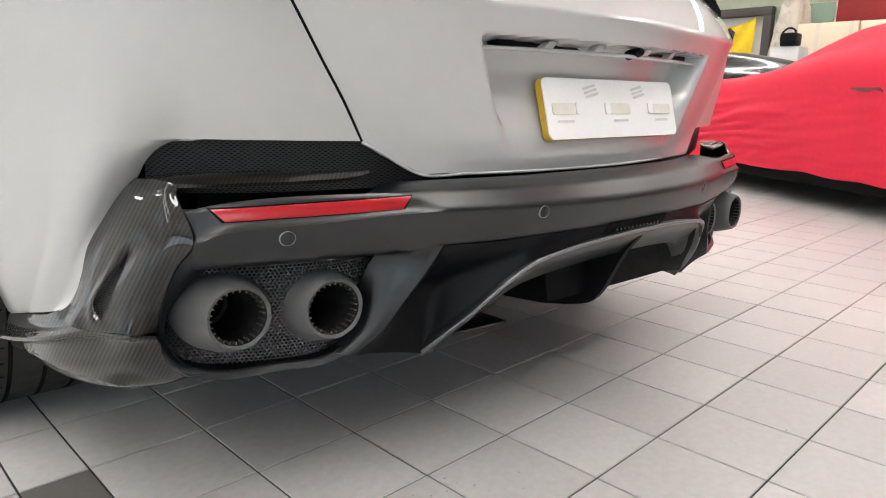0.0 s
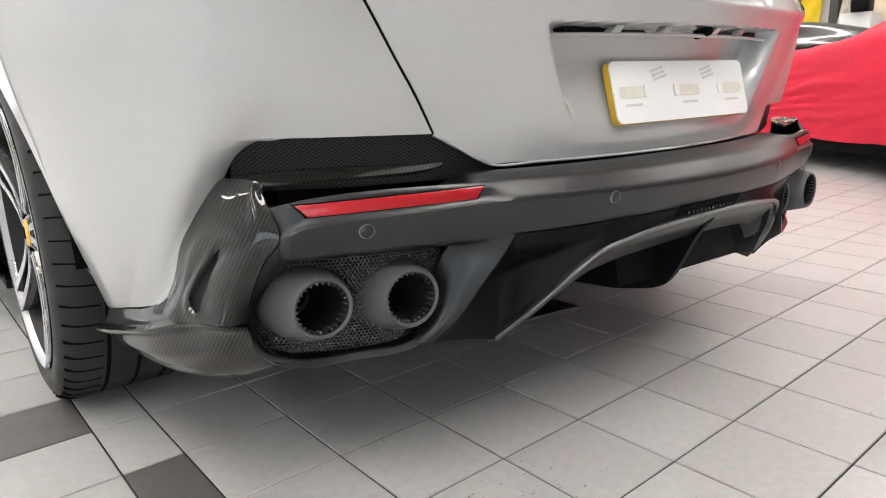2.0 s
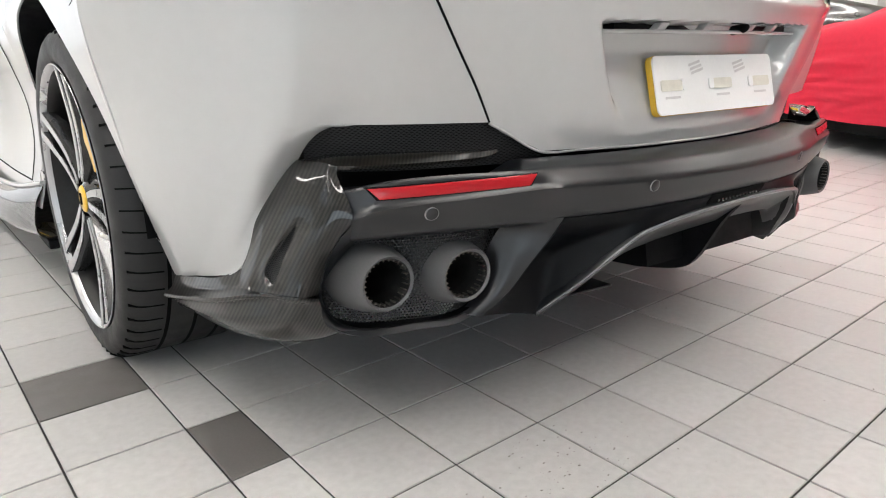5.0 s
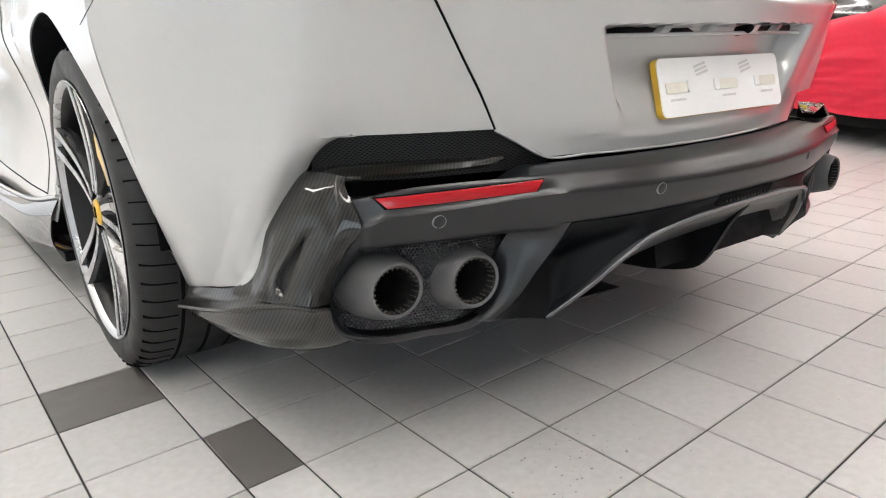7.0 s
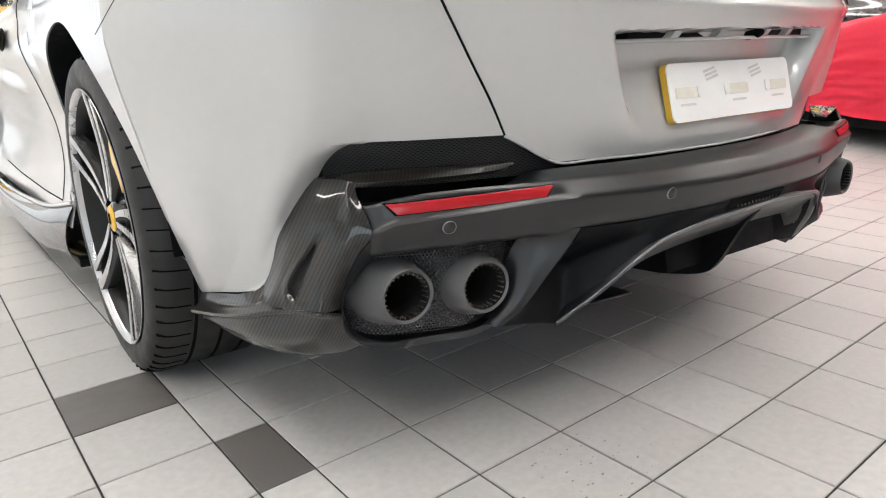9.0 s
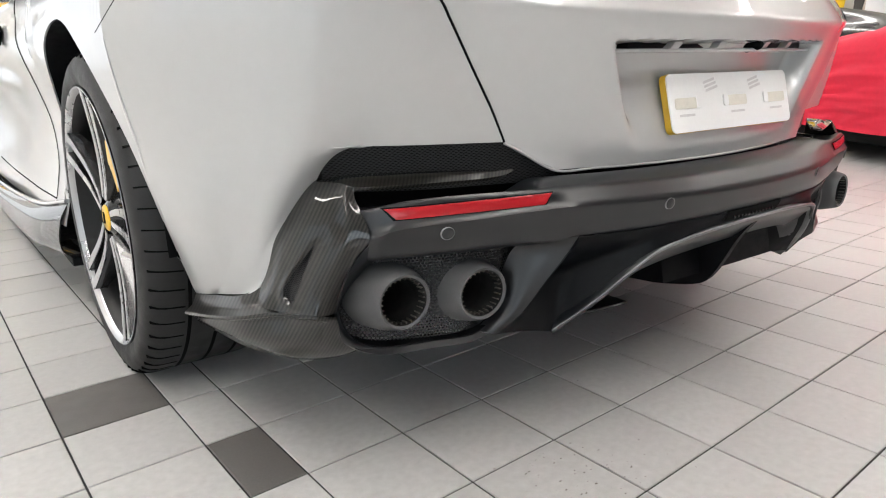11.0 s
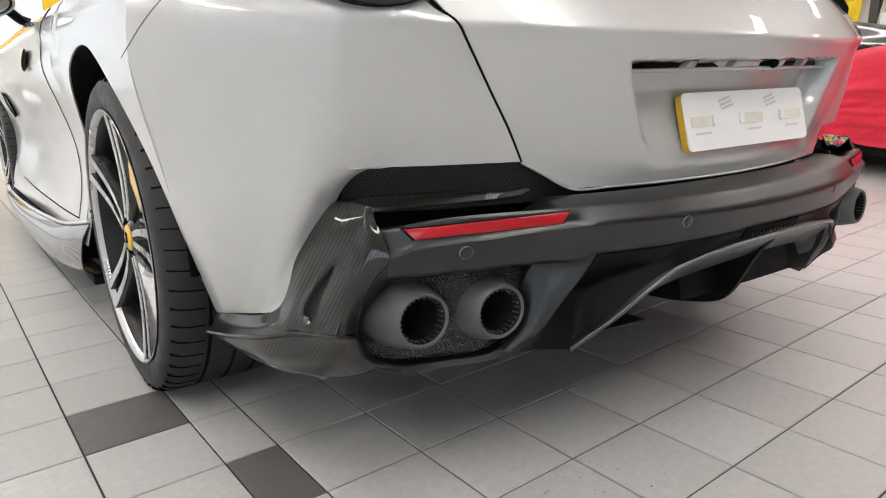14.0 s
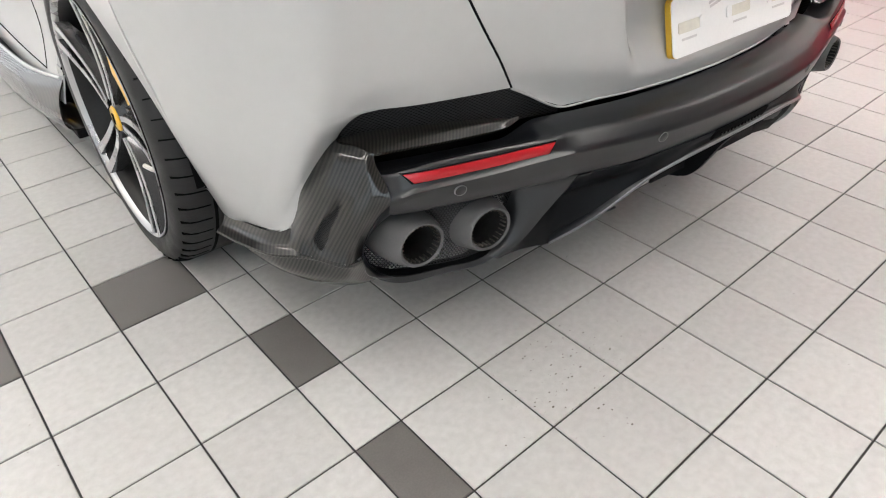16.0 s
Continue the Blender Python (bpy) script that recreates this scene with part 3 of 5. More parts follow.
def lid():
    rows = [spline(r, 241) for r in LID]
    cols = [spline([r[j] for r in rows], 170) for j in range(241)]
    g = [[cols[j][i] for j in range(241)] for i in range(170)]
    for row in g:
        for p in row:
            p[1] += recess(p[0], p[2])
    return flip_to(sheet(g), (0, 2, 0.5))


part("boot_lid", thick(lid(), 0.004), SILVER, car, "silver boot lid with a pressed recess for the plate", 50, W)

# shoulder, deck, cabin and bonnet close the body above
def upper_body():
    secs = []
    for v, hw, zt in ((0.40, 0.60, 0.965), (0.75, 0.64, 1.01), (1.2, 0.58, 1.16), (1.8, 0.56, 1.29), (2.3, 0.57, 1.31), (2.7, 0.6, 1.22), (3.2, 0.66, 0.99), (3.7, 0.62, 0.93), (4.1, 0.58, 0.86), (4.45, 0.45, 0.82)):
        tu, tz = top_edge(v)
        half = [(-tu, v, tz), (-tu + 0.05, v, tz + 0.004), (-min(hw, tu - 0.08), v, tz + 0.012), (-hw * 0.72, v, max(zt - 0.04, tz + 0.014))]
        secs.append(half + [(0, v, zt)] + [(-p[0], v, p[2]) for p in half[::-1]])
    return flip_to(sheet(loft(secs, 60, 70)), (0, 2, 0.3))


part("upper_body", thick(upper_body(), 0.004), SILVER, car, "silver deck, roof and bonnet", 40, W)
for s, place in CORNERS:
    g = loft([[(-0.60, 0.40, 0.962), (-0.66, 0.41, 0.960), (-0.702, 0.43, 0.9555)], [(-0.628, 0.165, 0.869), (-0.76, 0.21, 0.884), (-0.904, 0.445, 0.889)]], 10, 14)
    part("tail_deck", thick(flip_to(sheet(g), (0, 1, 0.2)), 0.004), SILVER, car, "", 40, place)
front = flip_to(sheet(loft([[(-0.72, 4.42, 0.25), (-0.4, 4.60, 0.24), (0, 4.66, 0.24), (0.4, 4.60, 0.24), (0.72, 4.42, 0.25)], [(-0.60, 4.45, 0.81), (-0.4, 4.50, 0.80), (0, 4.52, 0.82), (0.4, 4.50, 0.80), (0.60, 4.45, 0.81)]], 12, 24)), (0, 2, 0.4))
part("front_bumper", thick(front, 0.004), SILVER, car, "", 40, W)
part("underbody", box(-0.66, 0.66, 0.98, 4.40, 0.12, 0.19, 0.01), DULL, car, "flat black undertray", 30, W)
part("boot_tub", box(-0.66, 0.66, 0.20, 0.60, 0.33, 0.48, 0.02), DULL, car, "dark structure behind the bumper", 30, W)

# tail lamps
for s, place in CORNERS:
    bm = turned([(0.0, -0.012), (0.06, -0.012), (0.086, -0.006), (0.094, 0.004), (0.094, 0.05)], 48)
    for v in bm.verts:
        x, y, z = v.co
        v.co = Vector((-0.705 + x * 1.15, 0.128 + y + 0.10 * x * -1 + z * 0.42, 0.868 + z * 0.82))
    lamp = part("tail_lamp", bm, RED, car, "dark red round tail lamp", 40, place)
    bm = turned([(0.094, -0.006), (0.104, -0.008), (0.108, 0.004), (0.106, 0.05)], 48)
    for v in bm.verts:
        x, y, z = v.co
        v.co = Vector((-0.705 + x * 1.15, 0.128 + y - 0.10 * x + z * 0.42, 0.868 + z * 0.82))
    part("lamp_bezel", bm, DULL, lamp, "black bezel", 40, place)

# number plate
PT, PB = (-0.001, 0.648), (-0.027, 0.5465)


def on_plate(u, h, d):
    """A place on the plate: u across, h from its foot to its head (0..1), d out of it."""
    return Vector((u, PB[0] + (PT[0] - PB[0]) * h - d, PB[1] + (PT[1] - PB[1]) * h + d * 0.25))


def plate_slab(u0, u1, h0, h1, d0, d1, r=0.012):
    pts = []
    k = r / 0.105
    for cu, ch, a0 in ((u1 - r, h1 - k, 0), (u0 + r, h1 - k, 90), (u0 + r, h0 + k, 180), (u1 - r, h0 + k, 270)):
        for a in (0, 30, 60, 90):
            pts.append((cu + r * math.cos(radians(a0 + a)), ch + k * math.sin(radians(a0 + a))))
    bm = bmesh.new()
    lo, hi = [bm.verts.new(on_plate(u, h, d0)) for u, h in pts], [bm.verts.new(on_plate(u, h, d1)) for u, h in pts]
    bm.faces.new(hi)
    bm.faces.new(lo[::-1])
    for i in range(len(pts)):
        bm.faces.new((lo[i], hi[i], hi[(i + 1) % len(pts)], lo[(i + 1) % len(pts)]))
    return bm


plate = part("number_plate", plate_slab(-0.166, 0.230, 0, 1, -0.008, 0.003), PLATEY, car, "yellow rear number plate, blanked with white film", 30, W)
part("white_film", plate_slab(-0.165, 0.229, 0.005, 0.995, 0.0033, 0.0055), PLATE, plate, "blank white protective film", 30, W)
for u0 in (-0.150, 0.012, 0.150):
    part("fixing_pad", plate_slab(u0, u0 + 0.062, 0.40, 0.585, 0.006, 0.0072, 0.004), PAD, plate, "cream adhesive pad", 30, W)
    part("fixing_tab", plate_slab(u0 + (0.062 if u0 < -0.1 else -0.016), u0 + (0.078 if u0 < -0.1 else 0), 0.40, 0.60, 0.006, 0.008, 0.005), PLATE, plate, "white plastic tab", 30, W)
for u0, h0 in ((-0.06, 0.80), (0.085, 0.80)):
    for k in range(3):
        part("printed_bar", plate_slab(u0 + 0.003 * k, u0 + 0.036 + 0.004 * k, h0 - 0.075 * k, h0 - 0.075 * k + 0.045, 0.0058, 0.0062, 0.001), FAINT, plate, "", 0, lambda p, u0=u0: W((p[0], p[1] + (p[0] - u0) * 0.05, p[2] + (p[0] - u0) * 0.2)))
for u0 in (-0.140, 0.020, 0.155):
    part("printed_bar", plate_slab(u0, u0 + 0.045, 0.27, 0.31, 0.0058, 0.0062, 0.001), FAINT, plate, "", 0, W)

# vent and camera under the lid's ledge
vent = part("plate_light_vent", box(-0.266, 0.30, -0.012, 0.012, 0.6905, 0.7035, 0.003), DULL, car, "dark slot with louvres above the plate", 30,
            lambda p: W((p[0], p[1] + spline_y(abs(p[0]), [(0, -0.030), (0.2, -0.010), (0.30, 0.012)]) + 0.004, p[2])))
for u0 in (-0.185, -0.075, 0.070, 0.175):
    part("louvre", box(u0, u0 + 0.019, -0.008, 0.008, -0.006, 0.006, 0.001), SILVER, vent, "silver louvre", 30,
         lambda p, u0=u0: W((p[0] + (p[2]) * 1.3, p[1] + spline_y(abs(p[0]), [(0, -0.044), (0.2, -0.024), (0.30, 0.0)]) + 0.002, 0.697 + p[2])))
part("vent_lip", tube(spline([(u, spline_y(abs(u), [(0, -0.046), (0.2, -0.026), (0.31, 0.0)]), 0.6885) for u in np.linspace(-0.305, 0.325, 15)], 40), 0.0035, 8), SILVER, vent, "silver lip", 60, W)
bm = turned([(0.0, -0.008), (0.005, -0.0075), (0.0075, -0.004), (0.0085, 0.0), (0.0085, 0.02)], 24)
part("camera_lens", bm, DARK, vent, "black reversing camera", 40, lambda p: W((0.045 + p[0] * 1.5, -0.048 + p[1], 0.696 + p[2] - p[1] * 0.2)))

# ---- rear bumper ----
bumper = part("rear_bumper", bmesh.new(), SATIN, car, "satin black plastic rear bumper")


TOP_Z2 = [(0, 0.4825), (0.25, 0.484), (0.459, 0.4855), (0.574, 0.487), (0.657, 0.485), (0.703, 0.479), (0.731, 0.470), (0.745, 0.458), (0.765, 0.444)]
LIP_Z2 = [(0, 0.452), (0.25, 0.455), (0.41, 0.458), (0.485, 0.457), (0.575, 0.453), (0.657, 0.450), (0.70, 0.446), (0.718, 0.438), (0.731, 0.431), (0.765, 0.416)]


def facet_d(u, s):
    """Depth of the facet that holds the reflectors, s from its lip (0) to its upper edge (1)."""
    k = ss(0.405, 0.455, abs(u))
    return (-0.0035 + 0.0185 * s) * (1 - k) + (0.0035 + 0.0085 * s) * k


def bumper_face():
    """Shelf, upper edge, facet, lip and face, swept along the plan."""
    us = np.linspace(-0.744, 0.744, 200)
    g = [[] for _ in range(19)]
    for u in us:
        a = abs(u)
        zt, zl, b = spline_y(a, TOP_Z2), spline_y(a, LIP_Z2), base_v(u) + 0.06 * ss(0.712, 0.765, a)
        hollow = ss(0.43, 0.50, a)
        shelf = 0.4865 + 0.0055 * (1 - hollow) - 0.020 * hollow
        col = [(0.085, shelf), (0.06, shelf + 0.001 * (1 - hollow)), (0.042, shelf * 0.7 + zt * 0.3), (0.027, zt + 0.002 - 0.004 * hollow), (facet_d(u, 1) + 0.004, zt), (facet_d(u, 1) + 0.0005, zt - 0.0025)]
        col += [(facet_d(u, t), zl + 0.004 + (zt - 0.0065 - zl) * t) for t in (0.9, 0.6, 0.3, 0.06)]
        k = ss(0.405, 0.455, a)
        col += [(-0.0035 + 0.0025 * k, zl + 0.002), (-0.0045, zl), (-0.0042, zl - 0.003), (-0.0025, zl - 0.010), (0.0005, min(0.430, zl - 0.014)), (0.005, 0.4125)]
        roll = ss(0.468, 0.487, a)
        for (d, z), (d2, z2) in zip(((0.011, 0.404), (0.022, 0.398), (0.045, 0.396)), ((0.009, 0.406), (0.0098, 0.4045), (0.0105, 0.403))):
            col.append((d * roll + d2 * (1 - roll), z * roll + z2 * (1 - roll)))
        for row, (d, z) in zip(g, col):
            row.append((u, b + d, z))
    return flip_to(sheet(g), (0, 1, 0.44))


part("bumper_face", thick(bumper_face(), 0.004), SATIN, bumper, "", 40, W)

# centre panel between the face and the diffuser
EDGE = [(-0.393, 0.018, 0.223), (-0.345, -0.043, 0.292), (-0.305, -0.070, 0.335), (-0.262, -0.086, 0.364), (-0.20, -0.094, 0.377), (-0.13, -0.100, 0.384), (0, -0.104, 0.389), (0.13, -0.100, 0.387), (0.255, -0.085, 0.3745), (0.284, -0.076, 0.366), (0.302, -0.064, 0.343), (0.33, -0.040, 0.300), (0.370, 0.0, 0.252), (0.40, 0.030, 0.223)]
FAN = [  # top place across, foot on the pod's edge, the leg and the arch, and how far the middle is pressed in
    (-0.405, (-0.519, 0.022, 0.250), 0.000), (-0.392, (-0.475, 0.026, 0.240), 0.034), (-0.372, (-0.430, 0.024, 0.230), 0.046), (-0.350, (-0.391, 0.020, 0.222), 0.044),
    (-0.326, (-0.366, -0.010, 0.258), 0.034), (-0.300, (-0.342, -0.038, 0.292), 0.022), (-0.270, (-0.303, -0.065, 0.334), 0.008), (-0.236, (-0.262, -0.082, 0.364), 0.0), (-0.12, (-0.13, -0.096, 0.384), 0.002), (0.0, (0.0, -0.100, 0.389), 0.002)]


def fan_column(u, foot, press, sgn):
    lag = base_v(abs(foot[0])) - base_v(-abs(foot[0])) if sgn > 0 else 0
    head = np.array((u * -sgn, base_v(u * -sgn) + 0.0095, 0.4075))
    foot = np.array((foot[0] * -sgn, foot[1] + lag * 0.7, foot[2]))
    if abs(u) > 0.404:
        inner = [(-0.414, -0.031, 0.384), (-0.448, -0.011, 0.330), (-0.480, 0.004, 0.285)]
        return [head] + [np.array((p[0] * -sgn, p[1] + lag, p[2])) for p in inner] + [foot]
    return [head] + [head + (foot - head) * t + np.array((0, press * w, 0)) for t, w in ((0.16, 0.25), (0.45, 0.95), (0.78, 0.42))] + [foot]


cols = [fan_column(u, f, q, -1) for u, f, q in FAN] + [fan_column(u, f, q, 1) for u, f, q in FAN[-2::-1]]
part("centre_panel", thick(flip_to(sheet(loft(cols, 150, 30)), (0, 1, 0.4)), 0.004), SHADESATIN, bumper, "", 50, W)

def perforated(ring, pitch=0.0054, hole=0.0019):
    """Thin sheet filling a ring, really drilled in a staggered pattern, cut away round the two tips."""
    pts = np.array(ring)
    A = np.c_[np.ones(len(pts)), pts[:, 0], pts[:, 2], pts[:, 0] ** 2]
    c = np.linalg.lstsq(A, pts[:, 1], rcond=None)[0]
    poly = pts[:, [0, 2]]
    mid = poly.mean(0)
    poly = mid + (poly - mid) * 1.02
    verts, faces = [], []
    rows = int((poly[:, 1].max() - poly[:, 1].min()) / (pitch * 0.866)) + 2
    cols = int((poly[:, 0].max() - poly[:, 0].min()) / pitch) + 2
    for i in range(rows):
        for j in range(cols):
            x = poly[:, 0].min() + (j + 0.5 * (i % 2)) * pitch
            z = poly[:, 1].min() + i * pitch * 0.866
            a, b = poly, np.roll(poly, -1, 0)
            cross = ((a[:, 1] > z) != (b[:, 1] > z)) & (x < (b[:, 0] - a[:, 0]) * (z - a[:, 1]) / (b[:, 1] - a[:, 1] + 1e-12) + a[:, 0])
            if cross.sum() % 2 == 0 or any(math.hypot(x - cu, z - cz) < 0.040 for cu, cz in ((-0.676, 0.331), (-0.553, 0.327))):
                continue
            n0 = len(verts)
            for k in range(12):
                t = math.pi / 6 * k + math.pi / 6
                R = pitch / 2 / math.cos(math.pi / 6) * (1.0 if k % 2 == 0 else math.cos(math.pi / 6))
                for q in (R, hole):
                    xx, zz = x + q * math.cos(t), z + q * math.sin(t)
                    verts.append((xx, c[0] + c[1] * xx + c[2] * zz + c[3] * xx * xx - 0.003, zz))
            for k in range(12):
                m = (k + 1) % 12
                faces.append((n0 + 2 * k, n0 + 2 * m, n0 + 2 * m + 1, n0 + 2 * k + 1))
    me = bpy.data.meshes.new("sheet")
    me.from_pydata(verts, [], faces)
    bm = bmesh.new()
    bm.from_mesh(me)
    bpy.data.meshes.remove(me)
    return bm


for s, place in TAIL:
    # cheek between the exhaust pod and the channel
    a = [(-0.478, -0.019, 0.408), (-0.477, 0.022, 0.392), (-0.491, 0.039, 0.345), (-0.512, 0.036, 0.285), (-0.545, 0.040, 0.252)]
    b2 = [(-0.405, -0.041, 0.408), (-0.414, -0.032, 0.384), (-0.448, -0.012, 0.330), (-0.480, 0.003, 0.285), (-0.520, 0.020, 0.250)]
    part("cheek", thick(flip_to(sheet(loft([a, [(x * 0.5 + y * 0.5, q * 0.5 + r * 0.5 - w, t) for (x, q, t), (y, r, _), w in zip(a, b2, (-0.004, 0.002, 0.009, 0.010, 0.008))], b2], 14, 30)), (-0.48, 0.4, 0.33)), 0.004), SATIN, bumper, "", 40, place)
    # pod's lip round the exhaust opening
    RIM = [(-0.705, 0.074, 0.402), (-0.735, 0.118, 0.350), (-0.743, 0.130, 0.306), (-0.732, 0.112, 0.264), (-0.705, 0.092, 0.250), (-0.62, 0.058, 0.249), (-0.55, 0.034, 0.253), (-0.520, 0.030, 0.271), (-0.500, 0.036, 0.315), (-0.478, 0.040, 0.375), (-0.484, 0.034, 0.394), (-0.51, 0.026, 0.398), (-0.60, 0.040, 0.401)]
    loop = spline(RIM + [RIM[0]], 73)[:-1]
    back = [(p[0] * 0.985 - 0.009, p[1] + 0.008 + 0.014 * ss(-0.50, -0.64, p[0]), 0.33 + (p[2] - 0.33) * 0.97) for p in loop]
    bm = bmesh.new()
    sheet([loop, [(p * 0.5 + np.array(q) * 0.5) for p, q in zip(loop, back)], back], bm, close=True)
    part("pod_lining", thick(bm, 0.003), DULL, bumper, "", 50, place)
    part("exhaust_mesh", perforated(back), MESH, bumper, "black perforated metal sheet behind the exhausts", 0, place)
    lowrim = loop[14:41]
    outer = [(p[0] * 1.0 - 0.004 + 0.008 * ss(-0.70, -0.5, p[0]), p[1] - 0.007, p[2] - 0.008) for p in lowrim]
    under = [(p[0], p[1] + 0.05, p[2] - 0.020) for p in lowrim]
    part("pod_lip", thick(sheet([lowrim, outer, [(p[0], p[1] + 0.008, p[2] - 0.014) for p in lowrim], under]), 0.003), SATIN, bumper, "", 60, place)

# diffuser: bright-edged arch, roof and fins
diffuser = part("diffuser", bmesh.new(), SATIN, car, "satin black rear diffuser with fins")
e = spline(EDGE, 90)
inner = [(p[0] * 0.955, p[1] + 0.050, p[2] - 0.052 * ss(0.40, 0.30, abs(p[0])) + 0.004) for p in e]
deep = [(p[0] * 0.93, p[1] + 0.17, p[2] - 0.050 * ss(0.40, 0.30, abs(p[0])) + 0.010) for p in e]
topside = [(p[0], p[1] + 0.022, p[2] + 0.004) for p in e]
part("arch", thick(sheet([topside, [(p[0], p[1] + 0.004, p[2] + 0.003) for p in e], e, [(p[0] * 0.99, p[1] + 0.006, p[2] - 0.008) for p in e], inner, deep]), 0.003), SATIN, diffuser, "", 50, W)
part("arch_edge", tube([(p[0], p[1] - 0.001, p[2]) for p in e], 0.0032, 8), mat("grey_edge_trim", (0.20, 0.20, 0.21), 0.32, 0.2), diffuser, "grey raised edge", 60, W)
fin_side = spline([(-0.100, 0.380), (-0.078, 0.352), (-0.064, 0.330), (-0.046, 0.294), (-0.026, 0.257), (-0.002, 0.230), (0.030, 0.218), (0.060, 0.211), (0.11, 0.201)], 26)
pts = [(0.014, p[0], p[1]) for p in fin_side] + [(0.014, 0.30, 0.186), (0.014, 0.55, 0.180), (0.014, 0.55, 0.23), (0.014, 0.0, 0.375)]
bm = slab(pts, (0.014, 0, 0))
bmesh.ops.bevel(bm, geom=[ed for ed in bm.edges if abs(ed.verts[0].co.x - ed.verts[1].co.x) < 1e-6], offset=0.003, segments=2, affect="EDGES")
part("fin", bm, DULL, diffuser, "", 40, W)
part("diffuser_roof", thick(sheet(loft([[(-0.66, 1.0, 0.13), (0, 1.0, 0.13), (0.66, 1.0, 0.13)], [(-0.62, 0.5, 0.215), (0, 0.5, 0.215), (0.62, 0.5, 0.215)], [(-0.42, 0.04, 0.335), (0, 0.02, 0.335), (0.42, 0.04, 0.335)]], 12, 12)), 0.004), DULL, diffuser, "", 30, W)
for x0 in (-0.74, 0.42):
    part("silencer", box(x0, x0 + 0.32, 0.20, 0.62, 0.235, 0.40, 0.04, seg=4), DULL, diffuser, "dark silencer above the exhausts", 40, W)
for z0, v0 in ((0.236, 0.0),):
    part("strake", box(-0.335, -0.215, v0, v0 + 0.12, z0, z0 + 0.005, 0.002), SATIN, diffuser, "", 30, lambda p: W((p[0], p[1] - 0.12 * (p[0] + 0.2), p[2])))

# dark sheet added for the shade in the diffuser's open half, and the inside of its right leg
part("tunnel_shade", thick(flip_to(sheet(loft([[(-0.10, 0.03, 0.35), (0.1, 0.02, 0.352), (0.275, 0.012, 0.352)], [(-0.10, 0.012, 0.249), (0.1, 0.006, 0.2485), (0.275, 0.006, 0.2475)]], 6, 10)), (0.1, 0.5, 0.3)), 0.003), DULL, diffuser, "", 30, W)
part("leg_side", thick(flip_to(sheet(loft([[(0.262, 0.01, 0.352), (0.275, 0.008, 0.248)], [(0.262, -0.076, 0.366), (0.300, -0.050, 0.320), (0.335, -0.015, 0.270), (0.355, 0.005, 0.240)]], 8, 10)), (0.5, 0.1, 0.3)), 0.003), DULL, diffuser, "", 30, W)

# fog slot
slot = part("fog_lamp", box(-0.092, 0.086, -0.004, 0.004, 0.393, 0.410, 0.003), DARK, car, "narrow black centre lamp with lens ribs", 30, lambda p: W((p[0] + (p[2] - 0.40) * 1.2, base_v(p[0]) + 0.005 + p[1], p[2])))
for k in range(12):
    u0 = -0.07 + k * 0.0115
    part("rib", box(u0, u0 + 0.004, -0.006, -0.002, 0.396, 0.401, 0.001), RIMDARK, slot, "", 30, lambda p: W((p[0], base_v(p[0]) + 0.0045 + p[1], p[2])))

# reflectors and sensors
for s, place in TAIL:
    def lens(grow, out, n=30):
        """A straight slim parallelogram lying in the facet."""
        rows = []
        for t in (0.0, 0.12, 0.5, 0.88, 1.0):
            row = []
            for q in np.linspace(0, 1, n):
                u = (-0.691 - grow * 2 - 0.013 * t) + q * (0.222 + grow * 4 + 0.028 * t)
                z = 0.4605 + 0.0035 * q - grow + (0.0155 + 0.001 * q + grow * 2) * t
                zt, zl = spline_y(abs(u), TOP_Z2), spline_y(abs(u), LIP_Z2)
                lie = max(min((z - zl) / (zt - zl), 1), 0)
                row.append((u, base_v(u) + facet_d(-0.55, lie) - out * (0.75 if t in (0.0, 1.0) else 1), z))
            rows.append(row)
        return flip_to(sheet([[(p[0], p[1] + 0.008, p[2]) for p in rows[0]]] + rows + [[(p[0], p[1] + 0.008, p[2]) for p in rows[-1]]]), (-0.55, 0.5, 0.46))
    refl = part("reflector", thick(lens(0.0, 0.003), 0.001), RED, car, "long red rear reflector", 30, place)
    part("surround", thick(lens(0.0016, 0.0012), 0.001), DARK, refl, "thin black surround", 30, place)
    for u0, z0 in ((-0.624, 0.436), (-0.247, 0.446)):
        v0 = base_v(u0)
        tilt = (base_v(u0 + 0.01) - base_v(u0 - 0.01)) / 0.02
        bm = turned([(0.0, -0.0035), (0.0085, -0.0035), (0.0090, -0.003)], 28)
        sen = part("parking_sensor", bm, SATIN, car, "round black parking sensor", 60, lambda p, u0=u0, v0=v0, z0=z0, t=tilt: place((u0 + p[0], v0 + p[1] + p[0] * t - 0.0012 - 0.12 * p[2], z0 + p[2])))
        bm = turned([(0.0090, -0.0035), (0.0091, -0.0038), (0.0096, -0.0038), (0.0099, -0.001)], 28)
        part("sensor_ring", bm, mat("pale_ring", (0.24, 0.24, 0.24), 0.5) if "pale_ring" not in bpy.data.materials else bpy.data.materials["pale_ring"], sen, "grey ring", 60, lambda p, u0=u0, v0=v0, z0=z0, t=tilt: place((u0 + p[0], v0 + p[1] + p[0] * t - 0.0012 - 0.12 * p[2], z0 + p[2])))

